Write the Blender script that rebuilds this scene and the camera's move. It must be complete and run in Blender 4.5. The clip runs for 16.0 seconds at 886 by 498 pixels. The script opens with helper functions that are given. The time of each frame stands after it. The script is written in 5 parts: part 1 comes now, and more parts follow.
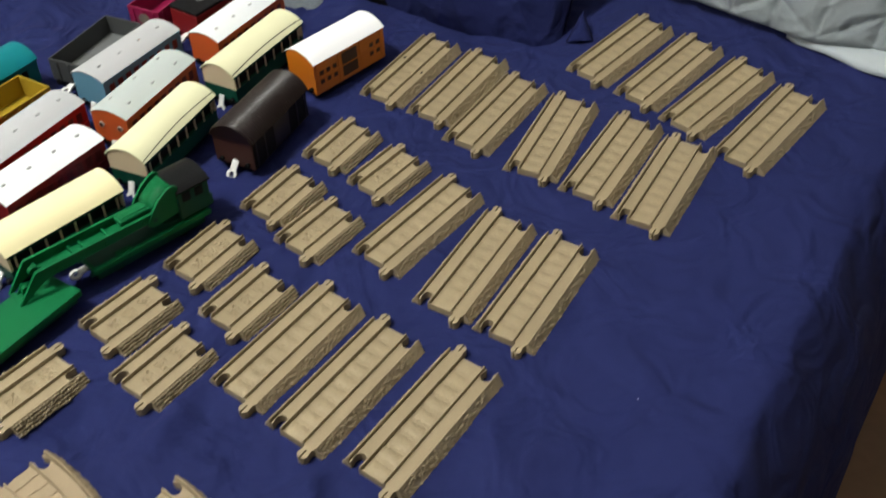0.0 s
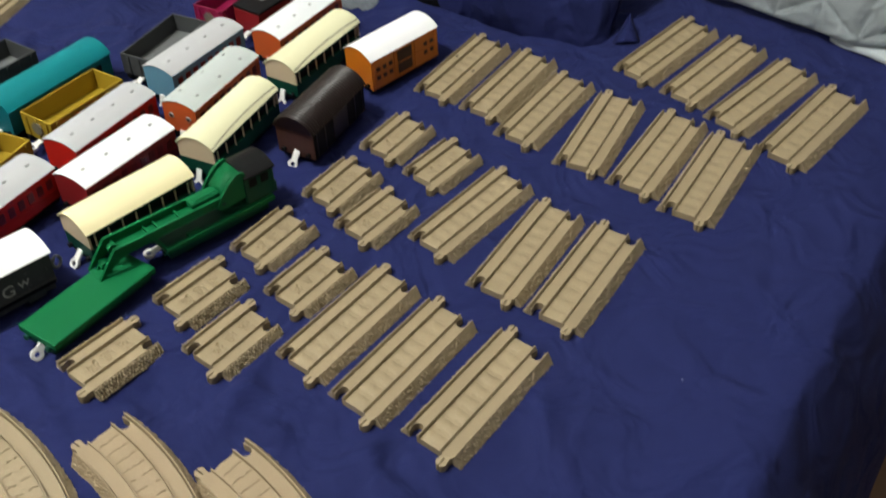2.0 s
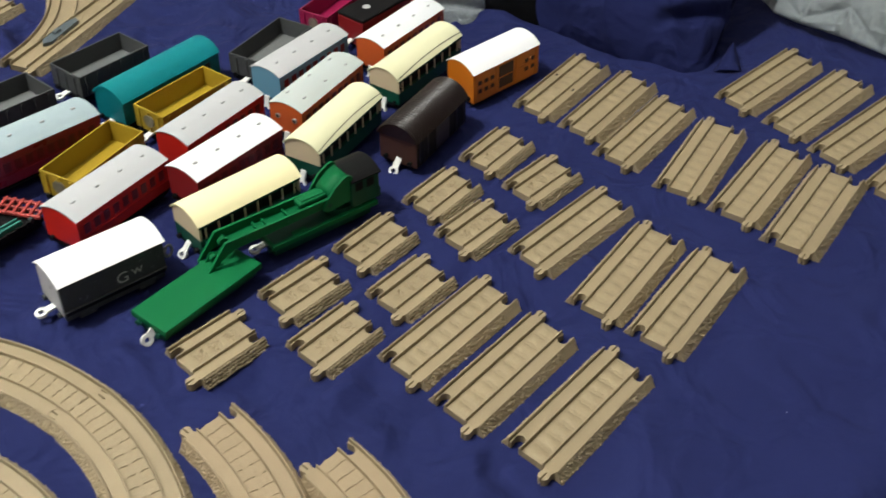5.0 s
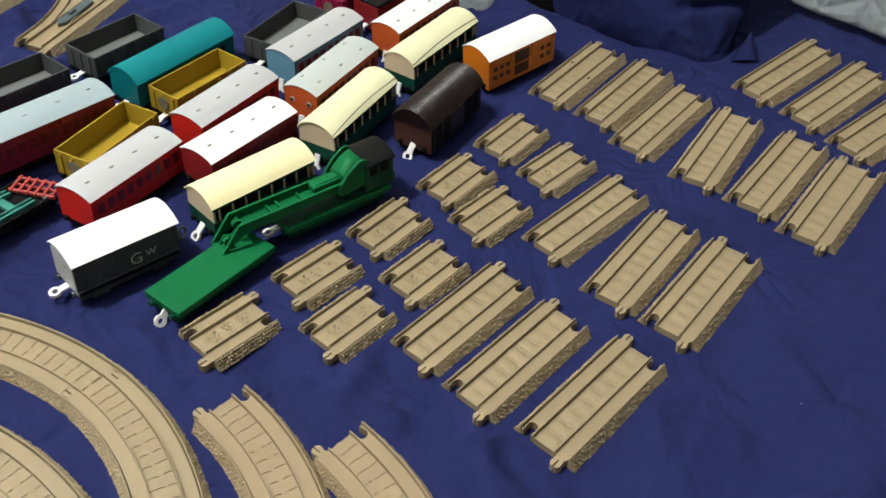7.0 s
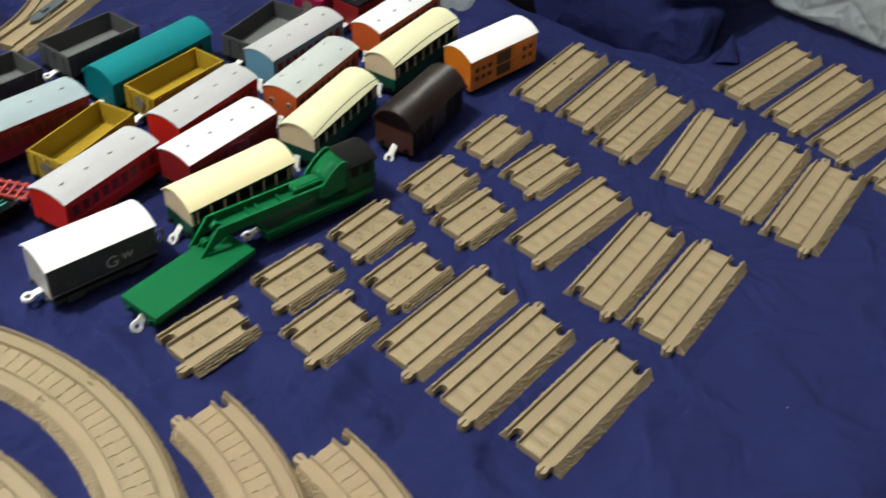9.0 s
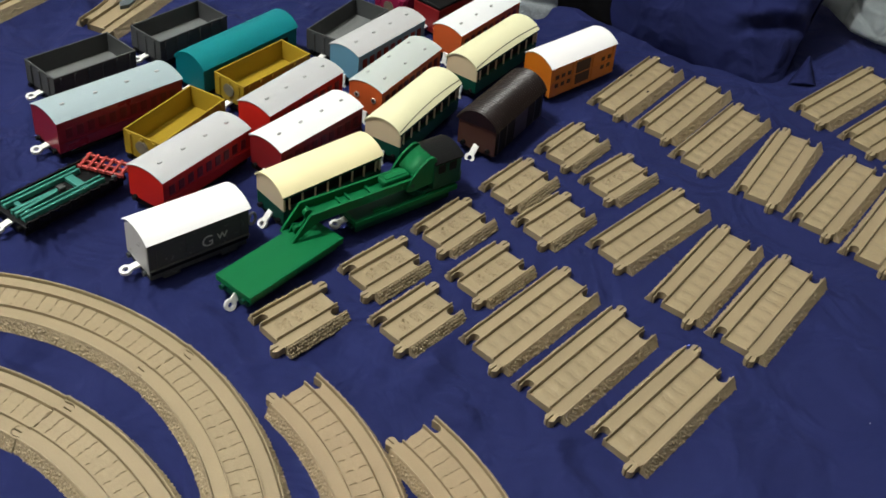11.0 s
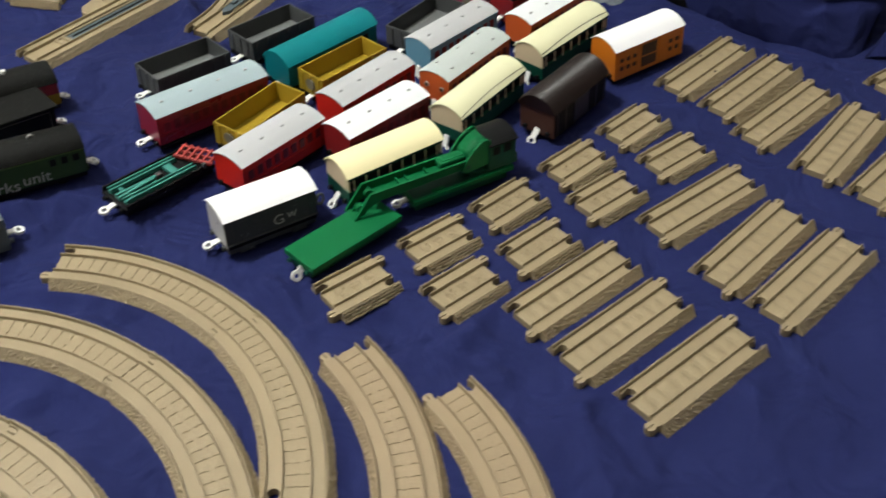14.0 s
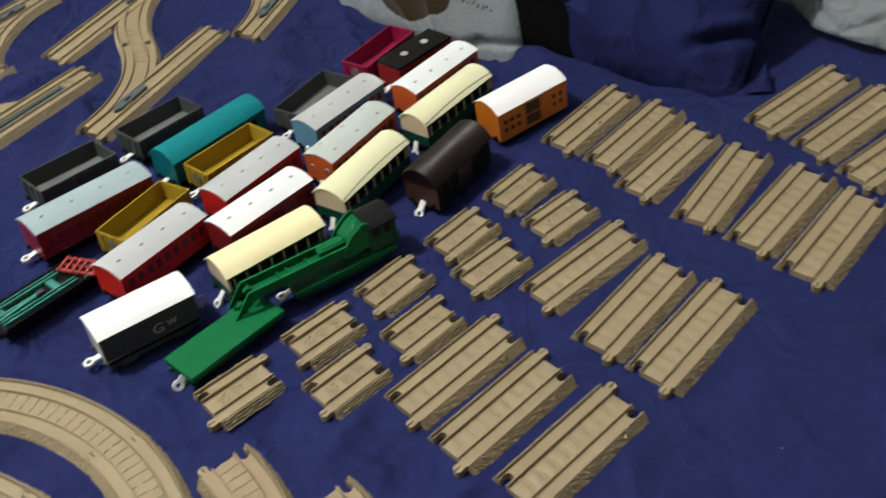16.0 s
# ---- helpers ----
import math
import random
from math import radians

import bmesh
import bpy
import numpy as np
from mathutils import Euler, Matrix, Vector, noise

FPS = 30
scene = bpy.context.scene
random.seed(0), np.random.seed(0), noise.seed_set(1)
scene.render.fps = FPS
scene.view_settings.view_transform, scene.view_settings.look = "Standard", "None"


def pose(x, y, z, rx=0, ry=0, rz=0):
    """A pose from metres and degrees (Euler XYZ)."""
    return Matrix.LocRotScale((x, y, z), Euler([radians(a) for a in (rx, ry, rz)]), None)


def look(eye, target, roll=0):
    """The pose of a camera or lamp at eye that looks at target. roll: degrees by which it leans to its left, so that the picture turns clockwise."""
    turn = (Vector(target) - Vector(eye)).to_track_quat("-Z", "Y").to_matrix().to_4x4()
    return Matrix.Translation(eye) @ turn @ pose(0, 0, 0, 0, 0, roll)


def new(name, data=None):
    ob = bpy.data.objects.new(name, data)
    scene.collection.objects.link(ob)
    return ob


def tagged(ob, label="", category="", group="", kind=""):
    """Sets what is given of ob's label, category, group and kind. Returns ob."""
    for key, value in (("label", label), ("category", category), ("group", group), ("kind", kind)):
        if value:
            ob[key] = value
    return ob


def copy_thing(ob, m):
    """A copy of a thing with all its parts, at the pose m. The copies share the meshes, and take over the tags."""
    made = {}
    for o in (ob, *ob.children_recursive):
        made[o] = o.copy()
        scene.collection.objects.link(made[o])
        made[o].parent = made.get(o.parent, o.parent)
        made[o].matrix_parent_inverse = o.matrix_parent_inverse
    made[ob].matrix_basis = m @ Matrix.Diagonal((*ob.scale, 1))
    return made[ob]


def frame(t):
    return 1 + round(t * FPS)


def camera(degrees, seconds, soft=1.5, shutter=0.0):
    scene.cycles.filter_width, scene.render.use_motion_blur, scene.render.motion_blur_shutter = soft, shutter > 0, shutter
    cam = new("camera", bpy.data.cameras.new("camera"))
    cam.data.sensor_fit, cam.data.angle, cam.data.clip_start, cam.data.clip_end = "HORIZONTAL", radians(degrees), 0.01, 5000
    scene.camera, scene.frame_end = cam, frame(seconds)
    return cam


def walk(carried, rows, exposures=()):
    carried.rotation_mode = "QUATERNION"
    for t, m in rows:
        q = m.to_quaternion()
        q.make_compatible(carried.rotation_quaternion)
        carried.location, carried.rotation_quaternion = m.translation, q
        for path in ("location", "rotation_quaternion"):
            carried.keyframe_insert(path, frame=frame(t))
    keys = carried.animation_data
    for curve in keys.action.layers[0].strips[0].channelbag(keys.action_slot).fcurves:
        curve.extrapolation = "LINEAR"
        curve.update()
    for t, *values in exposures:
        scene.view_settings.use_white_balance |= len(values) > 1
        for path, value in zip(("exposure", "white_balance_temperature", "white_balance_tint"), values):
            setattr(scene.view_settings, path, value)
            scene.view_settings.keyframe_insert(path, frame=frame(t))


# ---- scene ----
cam = camera(53.3, 16.0, soft=1.6, shutter=0.7)
PATH = [
    (0, (0.1455, 0.1315, 0.5422), (0.0735, 0.8606, -0.1384), 0.69),
    (0.3, (0.1388, 0.1214, 0.5372), (0.0630, 0.8391, -0.1548), 0.89),
    (0.5, (0.1367, 0.1131, 0.5348), (0.0546, 0.8258, -0.1618), 0.74),
    (0.7, (0.1339, 0.1061, 0.5360), (0.0478, 0.8148, -0.1643), 0.68),
    (1, (0.1326, 0.0973, 0.5352), (0.0411, 0.8060, -0.1644), 0.53),
    (1.3, (0.1326, 0.0910, 0.5381), (0.0408, 0.8020, -0.1592), 0.52),
    (1.5, (0.1341, 0.0918, 0.5376), (0.0412, 0.8045, -0.1577), 0.43),
    (1.8, (0.1349, 0.0889, 0.5444), (0.0339, 0.8118, -0.1390), 0.03),
    (2, (0.1310, 0.0878, 0.5528), (0.0229, 0.8191, -0.1206), -0.13),
    (2.3, (0.1294, 0.0912, 0.5595), (0.0176, 0.8364, -0.0978), -0.07),
    (2.5, (0.1306, 0.0951, 0.5626), (0.0220, 0.8483, -0.0862), -0.02),
    (2.8, (0.1372, 0.1028, 0.5665), (0.0419, 0.8621, -0.0774), 0.14),
    (3, (0.1420, 0.1058, 0.5627), (0.0537, 0.8654, -0.0818), 0.23),
    (3.3, (0.1364, 0.1073, 0.5556), (0.0491, 0.8568, -0.1006), 0.63),
    (3.5, (0.1195, 0.0971, 0.5487), (0.0151, 0.8378, -0.1151), 0.50),
    (3.8, (0.1030, 0.0891, 0.5512), (-0.0210, 0.8233, -0.1163), 0.51),
    (4, (0.1017, 0.0874, 0.5522), (-0.0263, 0.8262, -0.1094), 0.60),
    (4.3, (0.0991, 0.0839, 0.5520), (-0.0296, 0.8306, -0.1006), 0.93),
    (4.5, (0.0912, 0.0807, 0.5537), (-0.0392, 0.8260, -0.1001), 1.31),
    (4.7, (0.0853, 0.0777, 0.5537), (-0.0532, 0.8187, -0.1032), 1.44),
    (5, (0.0772, 0.0708, 0.5527), (-0.0789, 0.8059, -0.1070), 1.35),
    (5.2, (0.0716, 0.0676, 0.5489), (-0.0883, 0.8023, -0.1103), 1.57),
    (7.3, (0.0713, 0.0692, 0.5479), (-0.0916, 0.7935, -0.1221), 2.02),
    (7.5, (0.0682, 0.0686, 0.5463), (-0.0951, 0.7922, -0.1243), 2.14),
    (8, (0.0672, 0.0714, 0.5444), (-0.0903, 0.7950, -0.1276), 2.32),
    (8.3, (0.0697, 0.0762, 0.5455), (-0.0777, 0.8036, -0.1245), 2.53),
    (8.5, (0.0730, 0.0811, 0.5469), (-0.0645, 0.8126, -0.1209), 2.66),
    (8.7, (0.0766, 0.0834, 0.5444), (-0.0583, 0.8187, -0.1199), 2.71),
    (9, (0.0637, 0.0766, 0.5423), (-0.0724, 0.8092, -0.1246), 3.19),
    (9.2, (0.0503, 0.0676, 0.5400), (-0.0961, 0.7954, -0.1300), 3.37),
    (11.3, (0.0015, 0.0410, 0.5365), (-0.1561, 0.7789, -0.1197), 5.99),
    (11.5, (-0.0016, 0.0381, 0.5400), (-0.1665, 0.7747, -0.1158), 5.97),
    (11.8, (0.0022, 0.0254, 0.5409), (-0.1929, 0.7565, -0.1126), 5.00),
    (12, (0.0015, 0.0161, 0.5415), (-0.2070, 0.7409, -0.1151), 4.83),
    (12.3, (0.0089, 0.0018, 0.5433), (-0.2222, 0.7162, -0.1171), 4.20),
    (12.5, (0.0194, -0.0027, 0.5462), (-0.2239, 0.7077, -0.1141), 3.52),
    (13, (0.0405, 0.0005, 0.5500), (-0.2234, 0.6985, -0.1156), 1.79),
    (13.5, (0.0585, 0.0060, 0.5512), (-0.2293, 0.6897, -0.1194), -0.35),
    (13.8, (0.0836, 0.0124, 0.5571), (-0.2173, 0.6937, -0.1102), -1.91),
    (14, (0.1057, 0.0183, 0.5624), (-0.2022, 0.6994, -0.1020), -2.95),
    (14.3, (0.1434, 0.0268, 0.5672), (-0.1635, 0.7142, -0.0912), -4.05),
    (14.5, (0.1642, 0.0360, 0.5706), (-0.1430, 0.7266, -0.0842), -5.10),
    (14.8, (0.1846, 0.0474, 0.5792), (-0.1334, 0.7408, -0.0673), -6.84),
    (15, (0.1978, 0.0560, 0.5866), (-0.1385, 0.7472, -0.0531), -9.13),
    (15.2, (0.2091, 0.0649, 0.5916), (-0.1399, 0.7539, -0.0437), -10.89),
    (15.5, (0.2352, 0.0890, 0.6028), (-0.1081, 0.7882, -0.0243), -12.20),
    (15.8, (0.2203, 0.0967, 0.5932), (-0.0958, 0.8018, -0.0412), -10.19),
    (16, (0.1961, 0.0933, 0.5906), (-0.1094, 0.7981, -0.0496), -8.47),
]
walk(cam, [(t, look(eye, target, roll)) for t, eye, target, roll in PATH], exposures=[(0.0, 0.05), (4.0, 0.1), (8.5, 0.13), (11.5, -0.03), (12.5, 0.0), (14.0, 0.0), (16.0, -0.12)])

# ---- light: one ceiling lamp in a closed bedroom ----
BED_O, BED_D, BED_N = Vector((0.352, 0.482)), Vector((0.423, 0.906)), Vector((0.906, -0.423))


def bed_xy(u, e):
    """Plan point: u metres along the bed's long edge, e metres outwards from it."""
    p = BED_O + u * BED_D + e * BED_N
    return p.x, p.y


LAMP_AT = (-0.86, 0.24, 1.96)
lamp_data = bpy.data.lights.new("ceiling_lamp_bulb", "POINT")
lamp_data.shadow_soft_size, lamp_data.energy, lamp_data.color = 0.03, 131.0, (0.975, 0.99, 0.945)
lamp_ob = new("ceiling_lamp_bulb", lamp_data)
lamp_ob.matrix_world = pose(*LAMP_AT)
world = bpy.data.worlds.new("room_air")
world.use_nodes = True
world.node_tree.nodes["Background"].inputs[0].default_value = (0.5, 0.55, 0.65, 1)
world.node_tree.nodes["Background"].inputs[1].default_value = 0.01
scene.world = world


# ---- materials ----
def material(name, colour, rough=0.45, vary=0.12, grain=900.0, bump=0.15, stain=22.0, metal=0.0, spec=0.5, sheen=0.0, depth=0.0006, object_vary=0.0, folds=0.0, island_vary=0.0, scuffs=None):
    """Painted plastic, cloth or wood: colour mottled at two scales, fine relief, uneven gloss."""
    m = bpy.data.materials.new(name)
    m.use_nodes = True
    nt = m.node_tree
    bsdf = nt.nodes["Principled BSDF"]
    tc = nt.nodes.new("ShaderNodeTexCoord")

    def noise_node(scale, detail):
        n = nt.nodes.new("ShaderNodeTexNoise")
        n.inputs["Scale"].default_value, n.inputs["Detail"].default_value = scale, detail
        nt.links.new(tc.outputs["Object"], n.inputs["Vector"])
        return n

    big, fine = noise_node(stain, 4.0), noise_node(grain, 3.0)
    mix = nt.nodes.new("ShaderNodeMix")
    mix.data_type = "RGBA"
    mix.inputs[6].default_value = (*[c * (1 - vary) for c in colour], 1)
    mix.inputs[7].default_value = (*[min(1.0, c * (1 + vary)) for c in colour], 1)
    add = nt.nodes.new("ShaderNodeMath")
    add.operation = "ADD"
    half = nt.nodes.new("ShaderNodeMath")
    half.operation, half.inputs[1].default_value = "MULTIPLY", 0.5
    nt.links.new(big.outputs["Fac"], add.inputs[0])
    nt.links.new(fine.outputs["Fac"], add.inputs[1])
    nt.links.new(add.outputs[0], half.inputs[0])
    nt.links.new(half.outputs[0], mix.inputs[0])
    colour_out = mix.outputs[2]
    if scuffs:
        wear = noise_node(scuffs[1], 6.0)
        wear.inputs["Distortion"].default_value = 1.2
        worn = nt.nodes.new("ShaderNodeMapRange")
        worn.inputs[1].default_value, worn.inputs[2].default_value = scuffs[2], scuffs[2] + 0.1
        blend = nt.nodes.new("ShaderNodeMix")
        blend.data_type = "RGBA"
        blend.inputs[7].default_value = (*scuffs[0], 1)
        nt.links.new(wear.outputs["Fac"], worn.inputs[0])
        nt.links.new(worn.outputs[0], blend.inputs[0])
        nt.links.new(colour_out, blend.inputs[6])
        colour_out = blend.outputs[2]
    if object_vary or island_vary:
        info = nt.nodes.new("ShaderNodeObjectInfo" if object_vary else "ShaderNodeNewGeometry")
        hsv = nt.nodes.new("ShaderNodeHueSaturation")
        rng = nt.nodes.new("ShaderNodeMapRange")
        rng.inputs[3].default_value, rng.inputs[4].default_value = 1 - object_vary - island_vary, 1 + object_vary + island_vary
        nt.links.new(info.outputs["Random" if object_vary else "Random Per Island"], rng.inputs[0])
        nt.links.new(rng.outputs[0], hsv.inputs["Value"])
        nt.links.new(colour_out, hsv.inputs["Color"])
        colour_out = hsv.outputs["Color"]
    nt.links.new(colour_out, bsdf.inputs["Base Color"])
    gloss = nt.nodes.new("ShaderNodeMapRange")
    gloss.inputs[3].default_value, gloss.inputs[4].default_value = max(0.02, rough - 0.1), min(1.0, rough + 0.1)
    nt.links.new(big.outputs["Fac"], gloss.inputs[0])
    nt.links.new(gloss.outputs[0], bsdf.inputs["Roughness"])
    b = nt.nodes.new("ShaderNodeBump")
    b.inputs["Strength"].default_value, b.inputs["Distance"].default_value = bump, depth
    nt.links.new(fine.outputs["Fac"], b.inputs["Height"])
    if folds:
        cloth = noise_node(16.0, 2.5)
        cloth.inputs["Distortion"].default_value = 0.9
        b2 = nt.nodes.new("ShaderNodeBump")
        b2.inputs["Strength"].default_value, b2.inputs["Distance"].default_value = 1.0, folds
        nt.links.new(cloth.outputs["Fac"], b2.inputs["Height"])
        nt.links.new(b2.outputs[0], b.inputs["Normal"])
    nt.links.new(b.outputs[0], bsdf.inputs["Normal"])
    bsdf.inputs["Metallic"].default_value = metal
    bsdf.inputs["Specular IOR Level"].default_value = spec
    bsdf.inputs["Sheen Weight"].default_value = sheen
    return m


TAN = material("tan_track_plastic", (0.267, 0.2085, 0.12), 0.55, 0.1, 700, 0.25, 30, object_vary=0.04)
TAN_WARM = material("warm_tan_track_plastic", (0.276, 0.2075, 0.12), 0.55, 0.1, 700, 0.25, 30, object_vary=0.03)
TAN_STONE = material("tan_ballast_plastic", (0.292, 0.23, 0.136), 0.7, 0.12, 330, 0.3, 60, object_vary=0.04)
TAN_SLEEPER = material("tan_sleeper_plastic", (0.265, 0.207, 0.118), 0.55, 0.12, 420, 0.4, 40)
SWITCH_GREY = material("blue_grey_plastic", (0.06, 0.08, 0.092), 0.45)
RED = material("bright_red_plastic", (0.47, 0.017, 0.011), 0.35, 0.06, spec=0.3)
DARK_RED = material("dark_red_plastic", (0.2, 0.012, 0.014), 0.32, 0.08)
MAROON = material("maroon_plastic", (0.215, 0.01, 0.018), 0.3, 0.08)
WINDOW_RED = material("dark_window_paint", (0.13, 0.008, 0.011), 0.3, 0.1)
ROOF_GREY = material("pale_grey_roof_plastic", (0.425, 0.435, 0.44), 0.75, 0.04, spec=0.2)
VENT_GREY = material("grey_vent_plastic", (0.4, 0.41, 0.41), 0.6, 0.1)
ROOF_GREEN_GREY = material("greenish_grey_roof_plastic", (0.44, 0.485, 0.465), 0.75, 0.04, spec=0.25)
ROOF_BLUE_GREY = material("bluish_grey_roof_plastic", (0.29, 0.365, 0.385), 0.75, 0.06, spec=0.3, scuffs=((0.55, 0.6, 0.62), 130, 0.68))
ROOF_WHITE = material("white_roof_plastic", (0.86, 0.86, 0.86), 0.75, 0.03, spec=0.3)
ROOF_OFF_WHITE = material("off_white_roof_plastic", (0.74, 0.765, 0.775), 0.7, 0.04, spec=0.3)
CREAM_PALE = material("pale_cream_plastic", (0.7, 0.69, 0.45), 0.75, 0.06, spec=0.25)
CREAM = material("cream_plastic", (0.84, 0.76, 0.45), 0.75, 0.05, spec=0.25)
CREAM_END = material("beige_plastic", (0.62, 0.5, 0.33), 0.42, 0.05)
GREEN_DARK = material("dark_green_plastic", (0.003, 0.05, 0.03), 0.5, 0.1, spec=0.2)
GREEN = material("crane_green_plastic", (0.001, 0.105, 0.032), 0.55, 0.1, spec=0.15)
CAB_GREEN = material("deep_green_plastic", (0.002, 0.048, 0.024), 0.5, 0.2, spec=0.2)
BLACK = material("black_plastic", (0.005, 0.005, 0.0055), 0.55, 0.2, spec=0.13)
BLACK_ROOF = material("worn_black_roof_plastic", (0.0045, 0.0047, 0.0043), 0.62, 0.7, 420, 0.3, 70, spec=0.1, scuffs=((0.05, 0.05, 0.047), 480, 0.64))
GREY = material("dark_grey_truck_plastic", (0.05, 0.053, 0.054), 0.55, 0.1, spec=0.2)
GREY_IN = material("grey_truck_floor_plastic", (0.115, 0.122, 0.12), 0.6, 0.1)
GW_GREY = material("dark_grey_van_plastic", (0.05, 0.055, 0.055), 0.5, 0.25, spec=0.2, scuffs=((0.11, 0.12, 0.12), 150, 0.62))
END_GREY = material("light_grey_end_plastic", (0.4, 0.4, 0.385), 0.42, 0.2, scuffs=((0.15, 0.15, 0.14), 130, 0.62))
FACE_GREY = material("dull_grey_plate_plastic", (0.14, 0.125, 0.09), 0.5, 0.35, 200)
YELLOW = material("ochre_yellow_plastic", (0.31, 0.208, 0.016), 0.5, 0.1, spec=0.25)
MAGENTA = material("magenta_red_plastic", (0.22, 0.005, 0.045), 0.4, 0.08)
ORANGE = material("orange_plastic", (0.5, 0.14, 0.008), 0.38, 0.07)
ORANGE_RED = material("orange_red_plastic", (0.5, 0.09, 0.02), 0.36, 0.07)
BLUE_PALE = material("pale_blue_plastic", (0.11, 0.27, 0.38), 0.4, 0.08)
TEAL = material("teal_plastic", (0.0, 0.16, 0.175), 0.55, 0.06, spec=0.2, scuffs=((0.0, 0.11, 0.12), 160, 0.68))
TEAL_DARK = material("dark_teal_plastic", (0.0, 0.12, 0.14), 0.5, 0.1, spec=0.25)
DIESEL_TRIM = material("faded_green_plastic", (0.075, 0.13, 0.035), 0.55, 0.3, spec=0.2)
TEAL_GREEN = material("sea_green_plastic", (0.03, 0.19, 0.155), 0.45, 0.15)
CORAL = material("coral_red_plastic", (0.34, 0.042, 0.036), 0.42, 0.1)
BROWN = material("brown_plastic", (0.05, 0.02, 0.012), 0.45, 0.15, spec=0.35)
BROWN_ROOF = material("dark_brown_roof_plastic", (0.0085, 0.0038, 0.003), 0.34, 0.5, 300, bump=0.1, spec=0.4)
COUPLER = material("white_coupler_plastic", (0.75, 0.75, 0.72), 0.3, 0.05)
STEEL = material("grey_metal_pin", (0.5, 0.5, 0.5), 0.35, 0.1, metal=0.8)
DIESEL_GREEN = material("olive_green_plastic", (0.024, 0.055, 0.018), 0.5, 0.25, spec=0.2)
LOCO_GREY = material("slate_grey_plastic", (0.07, 0.09, 0.1), 0.45, 0.15)
RUST = material("rusty_brown_plastic", (0.095, 0.034, 0.02), 0.6, 0.45, 300)
CHALK = material("chalk_white_paint", (0.38, 0.4, 0.36), 0.85, 0.35, 400)
SHEET_BLUE = material("navy_cotton_sheet", (0.0122, 0.0166, 0.073), 0.9, 0.2, 1500, 0.35, 5.0, spec=0.12, depth=0.0006, folds=0.015)
PILLOW_BLUE = material("navy_cotton_pillowcase", (0.0095, 0.0132, 0.062), 0.9, 0.2, 900, 0.4, 9.0, spec=0.12, folds=0.014)
QUILT = material("pale_grey_quilt_cotton", (0.4, 0.445, 0.465), 0.9, 0.08, 800, 0.4, 14, spec=0.2, sheen=0.2, depth=0.001)
FLEECE = material("grey_fleece", (0.215, 0.24, 0.255), 0.95, 0.45, 150, 0.6, 30, spec=0.1, sheen=0.4, depth=0.003)
PILE = material("grey_fleece_tufts", (0.235, 0.265, 0.28), 0.95, 0.2, 200, 0.2, 40, spec=0.1, sheen=0.2, island_vary=0.14)
SUEDE = material("brown_suede", (0.025, 0.015, 0.0065), 0.9, 0.35, 320, 0.5, 12, spec=0.1, sheen=0.1, depth=0.001)
BLACK_CLOTH = material("black_cloth", (0.003, 0.003, 0.0035), 0.95, 0.3, 600, 0.5, 20, spec=0.03)
WALL = material("grey_beige_wall_paint", (0.48, 0.46, 0.435), 0.85, 0.04, 200, 0.2, 2)
CEILING_MAT = material("white_ceiling_paint", (0.8, 0.79, 0.77), 0.9, 0.03, 200, 0.2, 2)
FLOOR_WOOD = material("brown_floor_wood", (0.16, 0.085, 0.04), 0.45, 0.25, 60, 0.2, 9, object_vary=0.12)
MATTRESS = material("white_mattress_ticking", (0.6, 0.6, 0.58), 0.9, 0.05, 500, 0.3)
LAMP_GLASS = material("lamp_base_metal", (0.6, 0.6, 0.6), 0.4, 0.05)


# ---- mesh helpers ----
def part(name, bm, mat, parent=None, label="", smooth=False):
    """Links a bmesh as one mesh object, under a thing or a part."""
    mesh = bpy.data.meshes.new(name)
    bmesh.ops.recalc_face_normals(bm, faces=bm.faces)
    bm.to_mesh(mesh)
    bm.free()
    mesh.materials.append(mat)
    if smooth:
        for p in mesh.polygons:
            p.use_smooth = True
    ob = new(name, mesh)
    if parent is not None:
        ob.parent = parent
    if label:
        ob["label"] = label
    return ob


def repeat(ob, parent, m):
    """The same part again, on the same mesh."""
    o = new(ob.name.split(".")[0], ob.data)
    o.parent = parent
    o.matrix_basis = m
    if "label" in ob:
        o["label"] = ob["label"]
    return o


def thing(name, label, category, group=""):
    return tagged(new(name), label, category, group)


def add_box(bm, x0, x1, y0, y1, z0, z1, bevel=0.0, m=None):
    made = bmesh.ops.create_cube(bm, size=1.0)["verts"]
    for v in made:
        v.co = Vector((x0 + (v.co.x + 0.5) * (x1 - x0), y0 + (v.co.y + 0.5) * (y1 - y0), z0 + (v.co.z + 0.5) * (z1 - z0)))
    if bevel:
        edges = list({e for v in made for e in v.link_edges})
        got = bmesh.ops.bevel(bm, geom=edges, offset=bevel, segments=2, profile=0.5, affect="EDGES")
        made = list({v for f in got["faces"] for v in f.verts} | {v for v in made if v.is_valid})
    if m is not None:
        for v in made:
            v.co = m @ v.co
    return made


def boxed(*args, **kw):
    bm = bmesh.new()
    add_box(bm, *args, **kw)
    return bm


def add_prism(bm, outline, z0, z1, along=None):
    """Upright prism on a plan outline; along() bends plan points."""
    along = along or (lambda x, y, z: (x, y, z))
    low = [bm.verts.new(along(x, y, z0)) for x, y in outline]
    top = [bm.verts.new(along(x, y, z1)) for x, y in outline]
    bm.faces.new(top)
    bm.faces.new(low[::-1])
    for i in range(len(outline)):
        j = (i + 1) % len(outline)
        bm.faces.new((low[i], low[j], top[j], top[i]))


